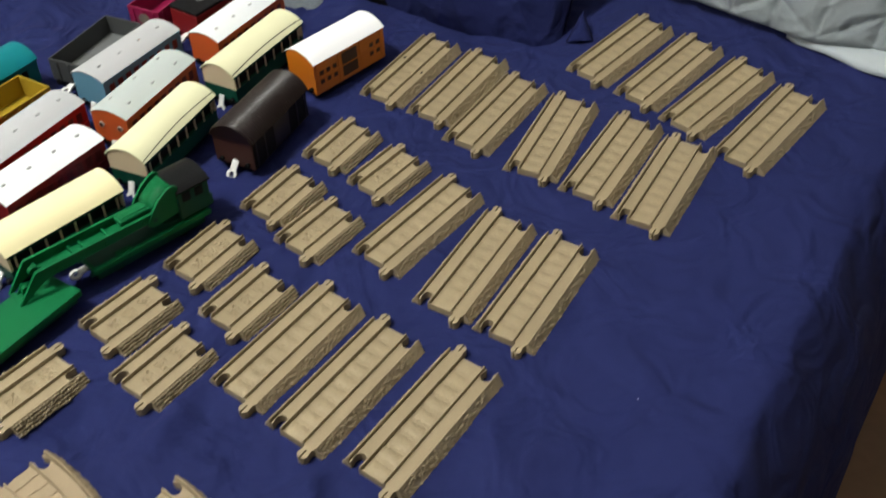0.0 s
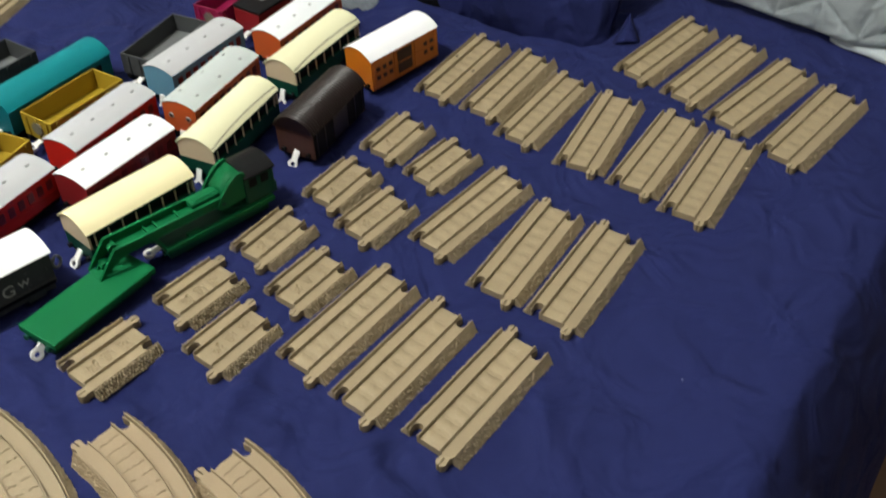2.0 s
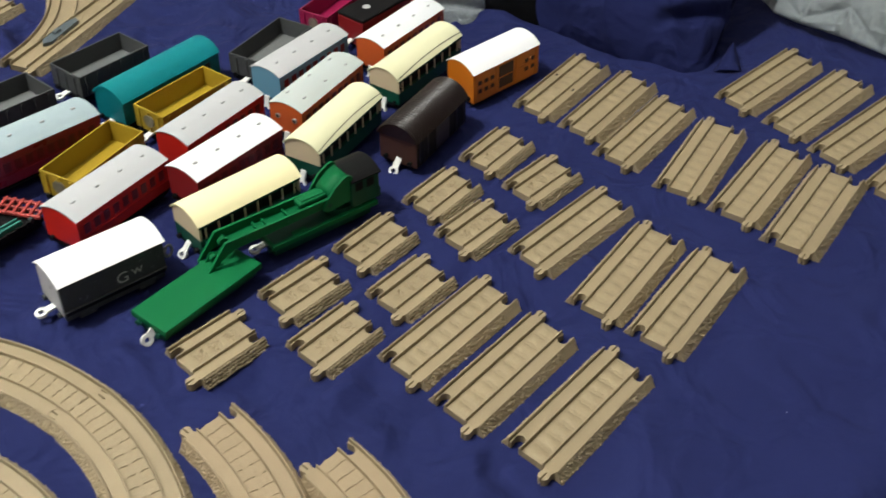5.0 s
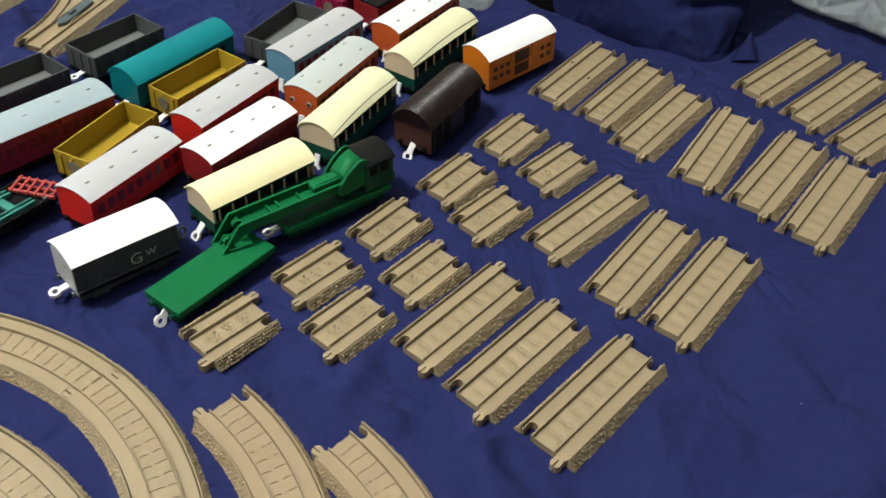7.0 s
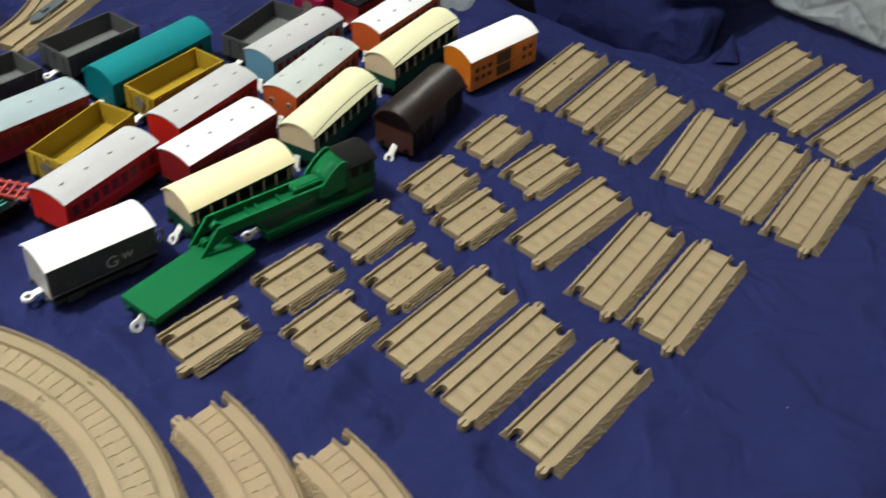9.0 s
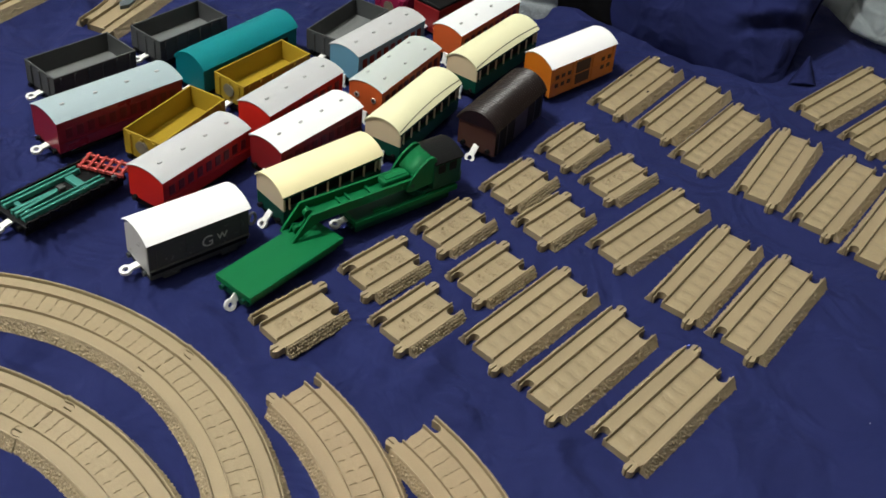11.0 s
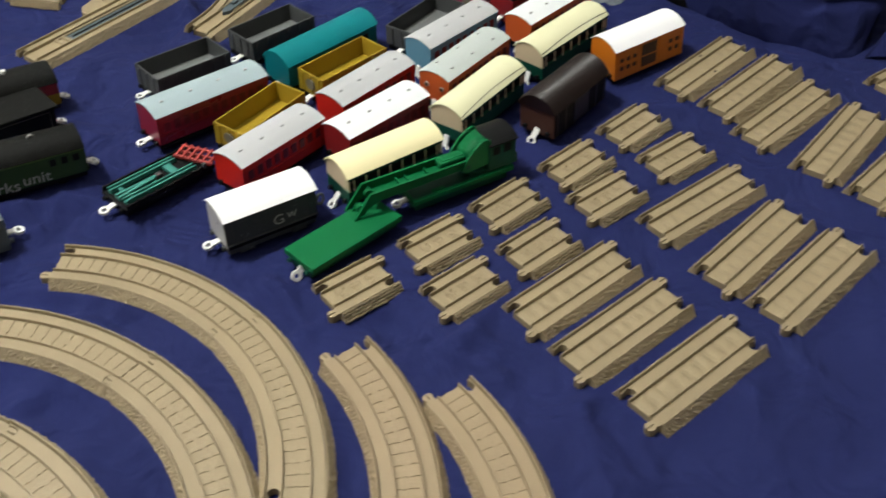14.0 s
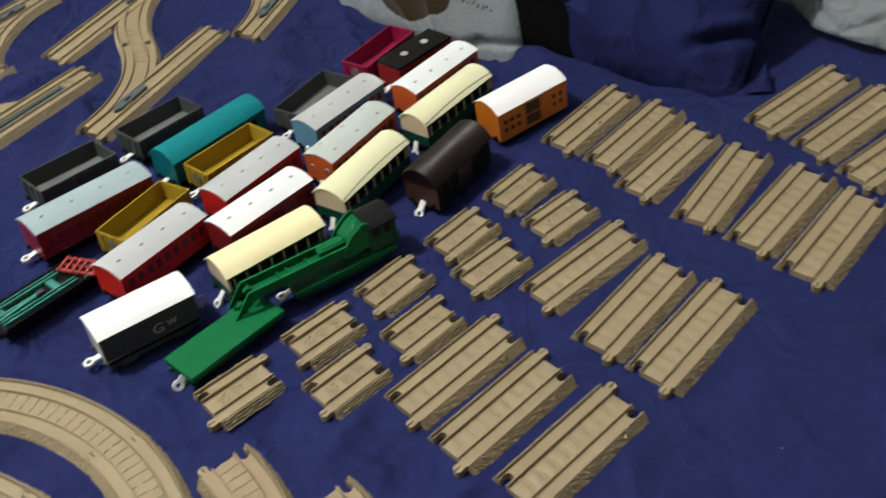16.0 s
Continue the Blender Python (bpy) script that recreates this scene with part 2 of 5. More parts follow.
def add_sweep(bm, profile, stations, along=None):
    """Closed (y, z) profile swept through the stations along x, with both ends capped."""
    along = along or (lambda x, y, z: (x, y, z))
    rings = [[bm.verts.new(along(x, y, z)) for y, z in profile] for x in stations]
    for a, b in zip(rings, rings[1:]):
        for i in range(len(profile)):
            j = (i + 1) % len(profile)
            bm.faces.new((a[i], a[j], b[j], b[i]))
    bm.faces.new(rings[0][::-1])
    bm.faces.new(rings[-1])


def add_tube_ring(bm, r, thick, n=20, k=8):
    """Ring of round section in the xy plane."""
    rows = []
    for i in range(n):
        a = 2 * math.pi * i / n
        rows.append([bm.verts.new(((r + thick * math.cos(b)) * math.cos(a), (r + thick * math.cos(b)) * math.sin(a), thick * math.sin(b))) for b in (2 * math.pi * j / k for j in range(k))])
    for i in range(n):
        p, q = rows[i], rows[(i + 1) % n]
        for j in range(k):
            bm.faces.new((p[j], q[j], q[(j + 1) % k], p[(j + 1) % k]))


def add_disc(bm, r, x0, x1, m=None, n=20):
    """Cylinder along x."""
    ring = [(r * math.cos(2 * math.pi * i / n), r * math.sin(2 * math.pi * i / n)) for i in range(n)]
    bm2 = bmesh.new()
    add_sweep(bm2, ring, (x0, x1))
    if m is not None:
        bmesh.ops.transform(bm2, matrix=m, verts=bm2.verts)
    tmp = bpy.data.meshes.new("tmp")
    bm2.to_mesh(tmp)
    bm2.free()
    bm.from_mesh(tmp)
    bpy.data.meshes.remove(tmp)


def disc(r, x0, x1, m=None, n=20):
    bm = bmesh.new()
    add_disc(bm, r, x0, x1, m, n)
    return bm


def spread(a, b, step):
    n = max(1, round((b - a) / step))
    return [a + (b - a) * i / n for i in range(n + 1)]


# ---- the bed's surface ----
def bed_z(x, y):
    """Height of the sheet: a mattress that dips in the middle."""
    z = 0.00589 - 0.03075 * x - 0.05219 * y + 0.10772 * x * x + 0.08084 * x * y + 0.04651 * y * y
    return z if z < 0.05 else 0.05 + 0.06 * math.tanh((z - 0.05) / 0.06)


def bed_normal(x, y):
    d = 0.004
    return Vector((bed_z(x - d, y) - bed_z(x + d, y), bed_z(x, y - d) - bed_z(x, y + d), 2 * d)).normalized()


def on_bed(x, y, yaw, lift=0.0, up=0.0):
    """Pose of a thing that stands on the sheet, square to it; (x, y) may be read at the height up over the sheet."""
    n = bed_normal(x, y)
    x, y = x - n.x * up, y - n.y * up
    n = bed_normal(x, y)
    ahead = Vector((math.cos(radians(yaw)), math.sin(radians(yaw)), 0))
    side = n.cross(ahead).normalized()
    ahead = side.cross(n)
    m = Matrix((ahead, side, n)).transposed().to_4x4()
    m.translation = Vector((x, y, bed_z(x, y))) + n * lift
    return m


FOOTPRINTS = []


def stands_on(m, half_length, radius):
    """Notes where a thing presses the sheet flat."""
    n = max(1, round(half_length / 0.012))
    for k in range(-n, n + 1):
        p = m @ Vector((half_length * k / n, 0, 0))
        FOOTPRINTS.append((p.x, p.y, radius))


# long soft folds in the sheet: start, end, height, half width
FOLDS = [((-0.292, 0.503), (-0.207, 0.437), 0.0042, 0.008), ((-0.272, 0.488), (-0.212, 0.468), 0.002, 0.006), ((-0.185, 0.54), (-0.115, 0.494), 0.0035, 0.009),
         ((-0.125, 0.5), (-0.03, 0.449), 0.0028, 0.01), ((-0.15, 0.49), (-0.08, 0.44), 0.002, 0.008), ((-0.36, 0.51), (-0.3, 0.46), 0.003, 0.008)]


def long_folds(x, y):
    lift = 0.0
    for (ax, ay), (bx, by), h, w in FOLDS:
        length = math.hypot(bx - ax, by - ay)
        dx, dy = (bx - ax) / length, (by - ay) / length
        f = ((x - ax) * dx + (y - ay) * dy) / length
        off = (y - ay) * dx - (x - ax) * dy + 0.004 * noise.noise(Vector((x * 30, y * 30, 2.0)))
        lift += h * math.exp(-(off / w) ** 2) * math.exp(-((f - 0.5) / 0.55) ** 6)
    return lift


def wrinkle(x, y):
    """Soft folds, in patches, and small creases."""
    p = Vector((x, y, 0.3))
    patch = min(1.0, max(0.0, 0.65 + 1.6 * noise.noise(p * 2.6 + Vector((5, 2, 0)))))
    bend_x, bend_y = x + 0.05 * noise.noise(p * 5), y + 0.05 * noise.noise(p * 5 + Vector((9, 0, 0)))
    fold = max(0.0, 1 - abs(noise.noise(Vector((bend_x * 6.0 + bend_y * 3.0, bend_y * 2.0 - bend_x * 1.0, 1.7)))) * 3.0) ** 2
    crease = max(0.0, 1 - abs(noise.noise(Vector((bend_x * 15 - bend_y * 9, bend_y * 11 + bend_x * 6, 4.2)))) * 3.5) ** 2
    calm = min(1.6, max(0.15, 0.7 - 2.2 * x))
    lift = calm * ((0.022 * fold + 0.008 * crease) * patch + 0.01 * noise.noise(p * 8) + 0.003 * noise.noise(p * 26) - 0.0055)
    return 0.018 * math.tanh(lift / 0.018)


def make_sheet():
    verts, faces = [], []
    us = spread(-1.15, 0.95, 0.0055)
    # outwards from the crease along the mattress edge: (e, depth below the bed's top)
    side = [(0.004, 0.0008), (0.009, 0.004), (0.015, 0.0105), (0.022, 0.02), (0.031, 0.034), (0.041, 0.052), (0.052, 0.075), (0.063, 0.104), (0.074, 0.14), (0.084, 0.19), (0.092, 0.26), (0.097, 0.36)]
    es = spread(-1.75, -0.055, 0.0055)
    plan = np.array([bed_xy(u, e) for u in us for e in es])
    loose, free, k = np.ones(len(plan)), np.ones(len(plan)), 0
    for fx, fy, fr in FOOTPRINTS:
        d = np.hypot(plan[:, 0] - fx, plan[:, 1] - fy)
        loose = np.minimum(loose, np.clip((d - fr) / 0.018, 0.0, 1.0))
        free = np.minimum(free, np.clip((d - fr + 0.003) / 0.008, 0.0, 1.0))
    for u in us:
        for e in es:
            x, y = bed_xy(u, e)
            z = bed_z(x, y) + wrinkle(x, y) * loose[k] + 1.4 * long_folds(x, y) * free[k]
            k += 1
            verts.append((x, y, z))
        crease = -0.047 + 0.045 * u + 0.004 * noise.noise(Vector((u * 11, 2, 5))) + 0.0025 * noise.noise(Vector((u * 31, 4, 5)))
        for e, d in side:
            wave = (0.006 + 0.02 * d) * noise.noise(Vector((u * 8, d * 6, 7)))
            x, y = bed_xy(u, crease + e + wave * min(1.0, d / 0.03))
            verts.append((x, y, bed_z(*bed_xy(u, crease)) - d))
    w = len(es) + len(side)
    for i in range(len(us) - 1):
        for j in range(w - 1):
            a = i * w + j
            faces.append((a, a + w, a + w + 1, a + 1))
    mesh = bpy.data.meshes.new("bed_sheet")
    mesh.from_pydata(verts, [], faces)
    mesh.materials.append(SHEET_BLUE)
    for p in mesh.polygons:
        p.use_smooth = True
    return tagged(new("bed_sheet", mesh), "navy blue cotton sheet, softly creased, over a mattress", "bed sheet", kind="structure")


def bed_block(name, u0, u1, e0, e1, z0, z1, mat, bevel=0.0):
    bm = boxed(e0, e1, u0, u1, z0, z1, bevel=bevel)
    m = Matrix(((BED_N.x, BED_D.x, 0, BED_O.x), (BED_N.y, BED_D.y, 0, BED_O.y), (0, 0, 1, 0), (0, 0, 0, 1)))
    bmesh.ops.transform(bm, matrix=m, verts=bm.verts)
    return part(name, bm, mat)


tagged(bed_block("mattress", -1.1, 0.9, -1.7, 0.02, -0.3, -0.12, MATTRESS, 0.02), "white mattress under a navy blue sheet", "mattress")
tagged(bed_block("bed_base", -1.1, 0.9, -1.7, 0.03, -0.52, -0.3, BROWN, 0.005), "brown wooden bed base under the mattress", "bed base")
tagged(bed_block("floor", -2.6, 1.05, -2.4, 2.9, -0.62, -0.52, FLOOR_WOOD), "brown wooden floor beside the bed", "floor", kind="structure")
tagged(bed_block("ceiling", -2.6, 1.05, -2.4, 2.9, 2.08, 2.18, CEILING_MAT), "plain white ceiling", "ceiling", kind="structure")
tagged(bed_block("wall_head", 1.05, 1.15, -2.5, 3.0, -0.62, 2.18, WALL), "plain grey-beige wall", "wall", kind="structure")
tagged(bed_block("wall_foot", -2.7, -2.6, -2.5, 3.0, -0.62, 2.18, WALL), "plain grey-beige wall", "wall", kind="structure")
tagged(bed_block("wall_side", -2.6, 1.05, -2.5, -2.4, -0.62, 2.18, WALL), "plain grey-beige wall", "wall", kind="structure")
tagged(bed_block("wall_far_side", -2.6, 1.05, 2.9, 3.0, -0.62, 2.18, WALL), "plain grey-beige wall", "wall", kind="structure")
ceiling_lamp = thing("ceiling_lamp", "round ceiling lamp on a metal base", "lamp")
ceiling_lamp.matrix_basis = pose(LAMP_AT[0], LAMP_AT[1], 2.08)
part("base", disc(0.06, 0.0, 0.02, pose(0, 0, 0, 0, 90, 0), 32), LAMP_GLASS, ceiling_lamp)
part("stem", disc(0.008, 0.02, 0.08, pose(0, 0, 0, 0, 90, 0), 16), LAMP_GLASS, ceiling_lamp)

# ---- toy track ----
TAB_MID, BAND_IN, BAND_OUT, RIM_OUT, FOOT = 0.0164, 0.0106, 0.0222, 0.0236, 0.0290
DECK_Z, BAND_Z, LIP_Z, RIM_Z = 0.0074, 0.0083, 0.0113, 0.0115
TAB = 0.0108


def straight(x, y, z):
    return (x, y, z)


def bend(radius):
    """Bends a piece that lies along x to the right."""
    def at(x, y, z):
        a = x / radius
        return ((radius + y) * math.sin(a), (radius + y) * math.cos(a) - radius, z)
    return at


def bend_left(radius, lead):
    def at(x, y, z):
        if x < lead:
            return (x, y, z)
        a = (x - lead) / radius
        return (lead + (radius - y) * math.sin(a), radius - (radius - y) * math.cos(a), z)
    return at


def band_outline(x0, x1, side, socket_at, step):
    """Plan of one wheel band: a round socket bitten out of one end."""
    y0, y1 = sorted((side * BAND_IN, side * (BAND_OUT - 0.0007)))
    mid, r = side * TAB_MID, 0.0047
    cut = 0.0108
    pts = []
    if socket_at == "start":
        pts += [(x0, y0), *[(x, y0) for x in spread(x0, x1, step)[1:-1]], (x1, y0), (x1, y1), *[(x, y1) for x in spread(x0, x1, step)[-2:0:-1]], (x0, y1)]
        bite = [(x0 + cut - r + r * math.sin(a), mid + r * math.cos(a)) for a in [math.pi * k / 8 for k in range(9)]]
        pts += [(x0, mid + 0.0037), (x0 + cut - 2 * r, mid + 0.0037), *bite, (x0 + cut - 2 * r, mid - 0.0037), (x0, mid - 0.0037)]
    else:
        pts += [(x0, y1), *[(x, y1) for x in spread(x0, x1, step)[1:-1]], (x1, y1)][::-1]
        pts = [(x0, y0), *[(x, y0) for x in spread(x0, x1, step)[1:-1]], (x1, y0)]
        bite = [(x1 - cut + r - r * math.sin(a), mid - r * math.cos(a)) for a in [math.pi * k / 8 for k in range(9)]]
        pts += [(x1, mid - 0.0037), (x1 - cut + 2 * r, mid - 0.0037), *bite, (x1 - cut + 2 * r, mid + 0.0037), (x1, mid + 0.0037)]
        pts += [(x1, y1), *[(x, y1) for x in spread(x0, x1, step)[-2:0:-1]], (x0, y1)]
    return pts


def tab_outline(x_end, way, mid):
    """Plan of a coupling tab with a slit in its round head."""
    neck, head, slit = 0.0036, 0.0046, 0.0006
    c = TAB - head
    pts = [(-0.001, -neck - 0.001), (c - 0.004, -neck)]
    pts += [(c + head * math.sin(a), -head * math.cos(a)) for a in [0.25 + (1.32) * k / 6 for k in range(7)] if head * math.cos(a) > slit]
    pts += [(TAB - 0.0001, -slit), (c - 0.003, -slit), (c - 0.003, slit), (TAB - 0.0001, slit)]
    pts += [(c + head * math.sin(a), head * math.cos(a)) for a in [0.25 + (1.32) * k / 6 for k in range(7)][::-1] if head * math.cos(a) > slit]
    pts += [(c - 0.004, neck), (-0.001, neck + 0.001)]
    return [(x_end + way * x, mid + y) for x, y in pts]


def ballast(x0, x1, side, along, seed, top=0.0108, coarse=False, relief=1.0, cell=0.0024):
    """Moulded stones on the sloping shoulder: courses of round pebbles, or smaller broken ones."""
    bm = bmesh.new()
    xs, rows = spread(x0, x1, 0.0005 if coarse else 0.0008), 20 if coarse else 12
    grid = []
    for x in xs:
        line = []
        for j in range(rows + 1):
            f = j / rows
            y, z = RIM_OUT + 0.0001 + f * (FOOT - RIM_OUT), top * (1 - f)
            if coarse:
                course = min(3, int(f * 4))
                u = x / 0.003 + 0.5 * (course % 2) + 0.45 * noise.noise(Vector((x * 90, course * 7.3, seed)))
                v = f * 4 - course + 0.3 * noise.noise(Vector((x * 160, course * 3.1, seed + 4)))
                d2 = (2 * (u - math.floor(u)) - 1) ** 2 + (2 * v - 1) ** 2
                size = 0.75 + 0.5 * noise.noise(Vector((math.floor(u) * 3.7, course * 5.1, seed)))
                out = 0.0029 * size * math.sqrt(max(0.0, 1 - 0.85 * d2)) - 0.0013
            else:
                d = noise.voronoi(Vector((x / cell + seed, f * 0.0108 / cell, seed)))[0]
                out = 0.002 * min(1.0, (d[1] - d[0]) * 1.7) - 0.0008
                out *= 0.9 + 0.3 * noise.noise(Vector((x * 200, f * 5, seed)))
            out *= relief * min(1.0, j / 2)
            line.append(bm.verts.new(along(x, side * (y + out * 0.85), max(0.0, z + out * 0.55))))
        grid.append(line)
    for a, b in zip(grid, grid[1:]):
        for i in range(rows):
            bm.faces.new((a[i], a[i + 1], b[i + 1], b[i]))
    for line in (grid[0], grid[-1]):
        inner = bm.verts.new(line[0].co * 1.0)
        inner.co.z = 0.0
        bm.faces.new(line + [inner])
    return bm


def gravel_patch(xc, half, along, seed, level, grit):
    """Small stones moulded into the deck between two sleepers."""
    bm = bmesh.new()
    nx, ny = max(6, round(half / 0.00035)), 22
    grid = []
    for i in range(nx + 1):
        line = []
        for j in range(ny + 1):
            x, y = xc + half * (2 * i / nx - 1), 0.0072 * (2 * j / ny - 1)
            edge = min(1.0, 4 * (1 - abs(2 * i / nx - 1)), 4 * (1 - abs(2 * j / ny - 1)))
            d = noise.voronoi(Vector((x / 0.0012, y / 0.0012, seed)))[0]
            keep = 1.0 if noise.noise(Vector((x * 1300, y * 1300, seed + 2))) > 0.0 else 0.2
            line.append(bm.verts.new(along(x, y, level + grit * edge * keep * min(1.0, (d[1] - d[0]) * 2) - 0.0002)))
        grid.append(line)
    for a, b in zip(grid, grid[1:]):
        for i in range(ny):
            bm.faces.new((a[i], a[i + 1], b[i + 1], b[i]))
    return bm


def add_ribs(owner, x0, x1, along, step, left=None, right=None, coarse=False, relief=1.0):
    """Rims and ballast shoulders; left and right give each side's own stretch, or None for the whole."""
    for side, reach in ((1, left), (-1, right)):
        a, b = reach if reach else (x0, x1)
        if b - a < 0.004:
            continue
        bm = bmesh.new()
        prof = [(side * BAND_OUT, 0.0), (side * RIM_OUT, 0.0), (side * RIM_OUT, RIM_Z - 0.0004), (side * (RIM_OUT - 0.0004), RIM_Z), (side * (BAND_OUT + 0.0005), RIM_Z), (side * BAND_OUT, RIM_Z - 0.0006)]
        add_sweep(bm, prof, spread(a, b, step), along)
        part("rim", bm, TAN, owner)
        part("ballast_shoulder", ballast(a, b, side, along, 3.1 + side, coarse=coarse, relief=relief, cell=0.0024), TAN_STONE, owner, "tan shoulder with moulded ballast stones")


def lay_track(owner, length, along=straight, sleepers=9, step=0.2, left=None, right=None, start_ends=True, far_ends=True, x0=None, drop=0.0, sleeper_from=None, deck=True, style="wavy"):
    """One piece of toy track along x: deck, sleepers, lips, wheel bands with sockets, tabs, rims and ballast."""
    x0 = -length / 2 if x0 is None else x0
    x1 = x0 + length
    stations = spread(x0, x1, step)
    if deck:
        bm = bmesh.new()
        add_sweep(bm, [(-BAND_IN + 0.0006, 0.0), (BAND_IN - 0.0006, 0.0), (BAND_IN - 0.0006, DECK_Z - drop), (-BAND_IN + 0.0006, DECK_Z - drop)], spread(x0 + 0.0004, x1 - 0.0004, step) if style == "plates" else stations, along)
        part("deck", bm, TAN, owner)
    for side in (1, -1):
        bm = bmesh.new()
        add_sweep(bm, [(side * (BAND_IN - 0.0006), 0.001), (side * (BAND_IN + 0.0006), 0.001), (side * (BAND_IN + 0.0005), LIP_Z - drop), (side * (BAND_IN - 0.0005), LIP_Z - drop)], stations, along)
        part("rail_lip", bm, TAN, owner)
        bm = bmesh.new()
        add_prism(bm, band_outline(x0, x1, side, "start" if side > 0 else "end", step), 0.0004, BAND_Z - drop, along)
        part("wheel_band", bm, TAN, owner)
    for x_end, way, side, use in ((x1, 1, 1, far_ends), (x0, -1, -1, start_ends)):
        if use:
            bm = bmesh.new()
            add_prism(bm, tab_outline(x_end, way, side * TAB_MID), 0.0006, BAND_Z - 0.0002 - drop, along)
            part("connector_tab", bm, TAN, owner, "slotted tan connector tab")
    add_ribs(owner, x0, x1, along, step, left, right, style == "flat", {"plates": 0.8, "wavy": 0.85, "flat": 1.15}[style])
    pitch = length / sleepers
    for k in range(sleepers):
        xc = x0 + pitch * (k + 0.5)
        if sleeper_from is not None and xc < sleeper_from:
            continue
        bm = bmesh.new()
        w, low, high = {"wavy": (pitch * 0.45, 0.0006, 0.0011), "flat": (pitch * 0.3, 0.0003, 0.0006), "plates": (pitch * 0.465, 0.0008, 0.0009)}[style]
        rnd = random.Random(k + sleepers)
        rows = []
        for y in (-0.0097, -0.0075, -0.005, -0.0025, 0.0, 0.0025, 0.005, 0.0075, 0.0097):
            end = abs(y) > 0.009
            notch = style == "plates" and rnd.random() < (0.85 if 0.003 < abs(y) < 0.009 else 0.35)
            shift, wide = rnd.uniform(-0.0004, 0.0004), w * (rnd.uniform(0.9, 1.0) if style == "plates" else rnd.uniform(0.85, 1.1))
            if style == "plates" and not notch:
                shift, wide = 0.0, pitch * 0.503
            rise = rnd.uniform(low, high) * (0.2 if end and style != "plates" else 1.0)
            cut = 0.95 if style == "plates" else 0.6
            foot = -0.3 if style != "plates" else (-0.9 if notch else 0.78)
            rows.append([bm.verts.new(along(xc + shift + wide * f, y, DECK_Z - drop + rise * h)) for f, h in ((-1, foot), (-cut, 0.8 if style == "plates" else 0.55), (0, 1), (cut, 0.8 if style == "plates" else 0.75), (1, foot))])
        for a, b in zip(rows, rows[1:]):
            for i in range(4):
                bm.faces.new((a[i], a[i + 1], b[i + 1], b[i]))
        part("sleeper", bm, TAN_SLEEPER, owner, smooth=style != "plates")
        if style != "plates" and k < sleepers - 1:
            gap = pitch * 0.42 if style == "flat" else pitch * 0.28
            part("gravel_patch", gravel_patch(xc + pitch / 2, gap, along, k * 3.3 + sleepers, DECK_Z - drop, 0.0012 if style == "flat" else 0.0007), TAN_SLEEPER, owner, smooth=style != "flat")


LONG, SHORT, RADIUS, ARC = 0.1258, 0.0638, 0.257, radians(43.6)
STRAIGHT_LABEL = "tan plastic straight toy track with ballast sides"
long_track = thing("straight_track", STRAIGHT_LABEL, "toy track", "long straight tracks")
lay_track(long_track, LONG, sleepers=9)
short_track = thing("short_straight_track", "short tan plastic straight toy track with stony sides", "toy track", "short straight tracks")
lay_track(short_track, SHORT, sleepers=4, style="flat")
curve_track = thing("curved_track", "tan plastic curved toy track with ballast sides", "toy track", "curved tracks")
lay_track(curve_track, RADIUS * ARC - 0.0002, bend(RADIUS), sleepers=18, step=0.008, style="plates")


LONGS = [
    (-0.0241, 0.5895, 61.8),
    (0.0299, 0.5543, 61.1),
    (0.0949, 0.5264, 60.2),
    (0.0627, 0.7445, 57.5),
    (0.1196, 0.6954, 65.6),
    (0.1743, 0.6665, 64.2),
    (0.0209, 1.0003, 64.2),
    (0.0781, 0.9683, 63.5),
    (0.1223, 0.9214, 62.5),
    (0.1824, 0.8815, 69.8),
    (0.2416, 0.8473, 63.8),
    (0.2902, 0.8089, 64.3),
    (0.2557, 1.0374, 51.3),
    (0.3062, 0.9924, 51.3),
    (0.3517, 0.9431, 49.0),
    (0.3955, 0.8890, 52.5),
]
SHORTS = [
    (-0.0324, 0.8578, 63.9),
    (0.0229, 0.8154, 58.0),
    (-0.0735, 0.7728, 64.0),
    (-0.0291, 0.7278, 59.9),
    (-0.1191, 0.6845, 64.0),
    (-0.1632, 0.6056, 61.3),
    (-0.0705, 0.6324, 62.4),
    (-0.1175, 0.5553, 62.4),
    (-0.2096, 0.5200, 61.8),
]


def place_all(ob, poses, reach):
    ob.matrix_basis = poses[0]
    for m in poses:
        stands_on(m, reach, 0.026)
    return [ob] + [copy_thing(ob, m) for m in poses[1:]]


longs = place_all(long_track, [on_bed(*r, up=0.0113) for r in LONGS] + [on_bed(-0.848, 0.915, 83), on_bed(-0.862, 1.37, 74)], LONG / 2)
for x, y in ((0.0131, 0.0175), (-0.0044, -0.0165)):
    part("slot", boxed(x - 0.0022, x + 0.0022, y - 0.001, y + 0.001, 0.0078, 0.0086), BLACK, longs[6], "small dark slot")
place_all(short_track, [on_bed(*r, up=0.0113) for r in SHORTS] + [on_bed(-0.845, 0.842, 22)], SHORT / 2)


def by_arc(cx, cy, start):
    """Pose of a curved piece that runs clockwise round (cx, cy) from the angle start."""
    mid = radians(start) - ARC / 2
    return on_bed(cx + RADIUS * math.cos(mid), cy + RADIUS * math.sin(mid), math.degrees(mid) - 90)


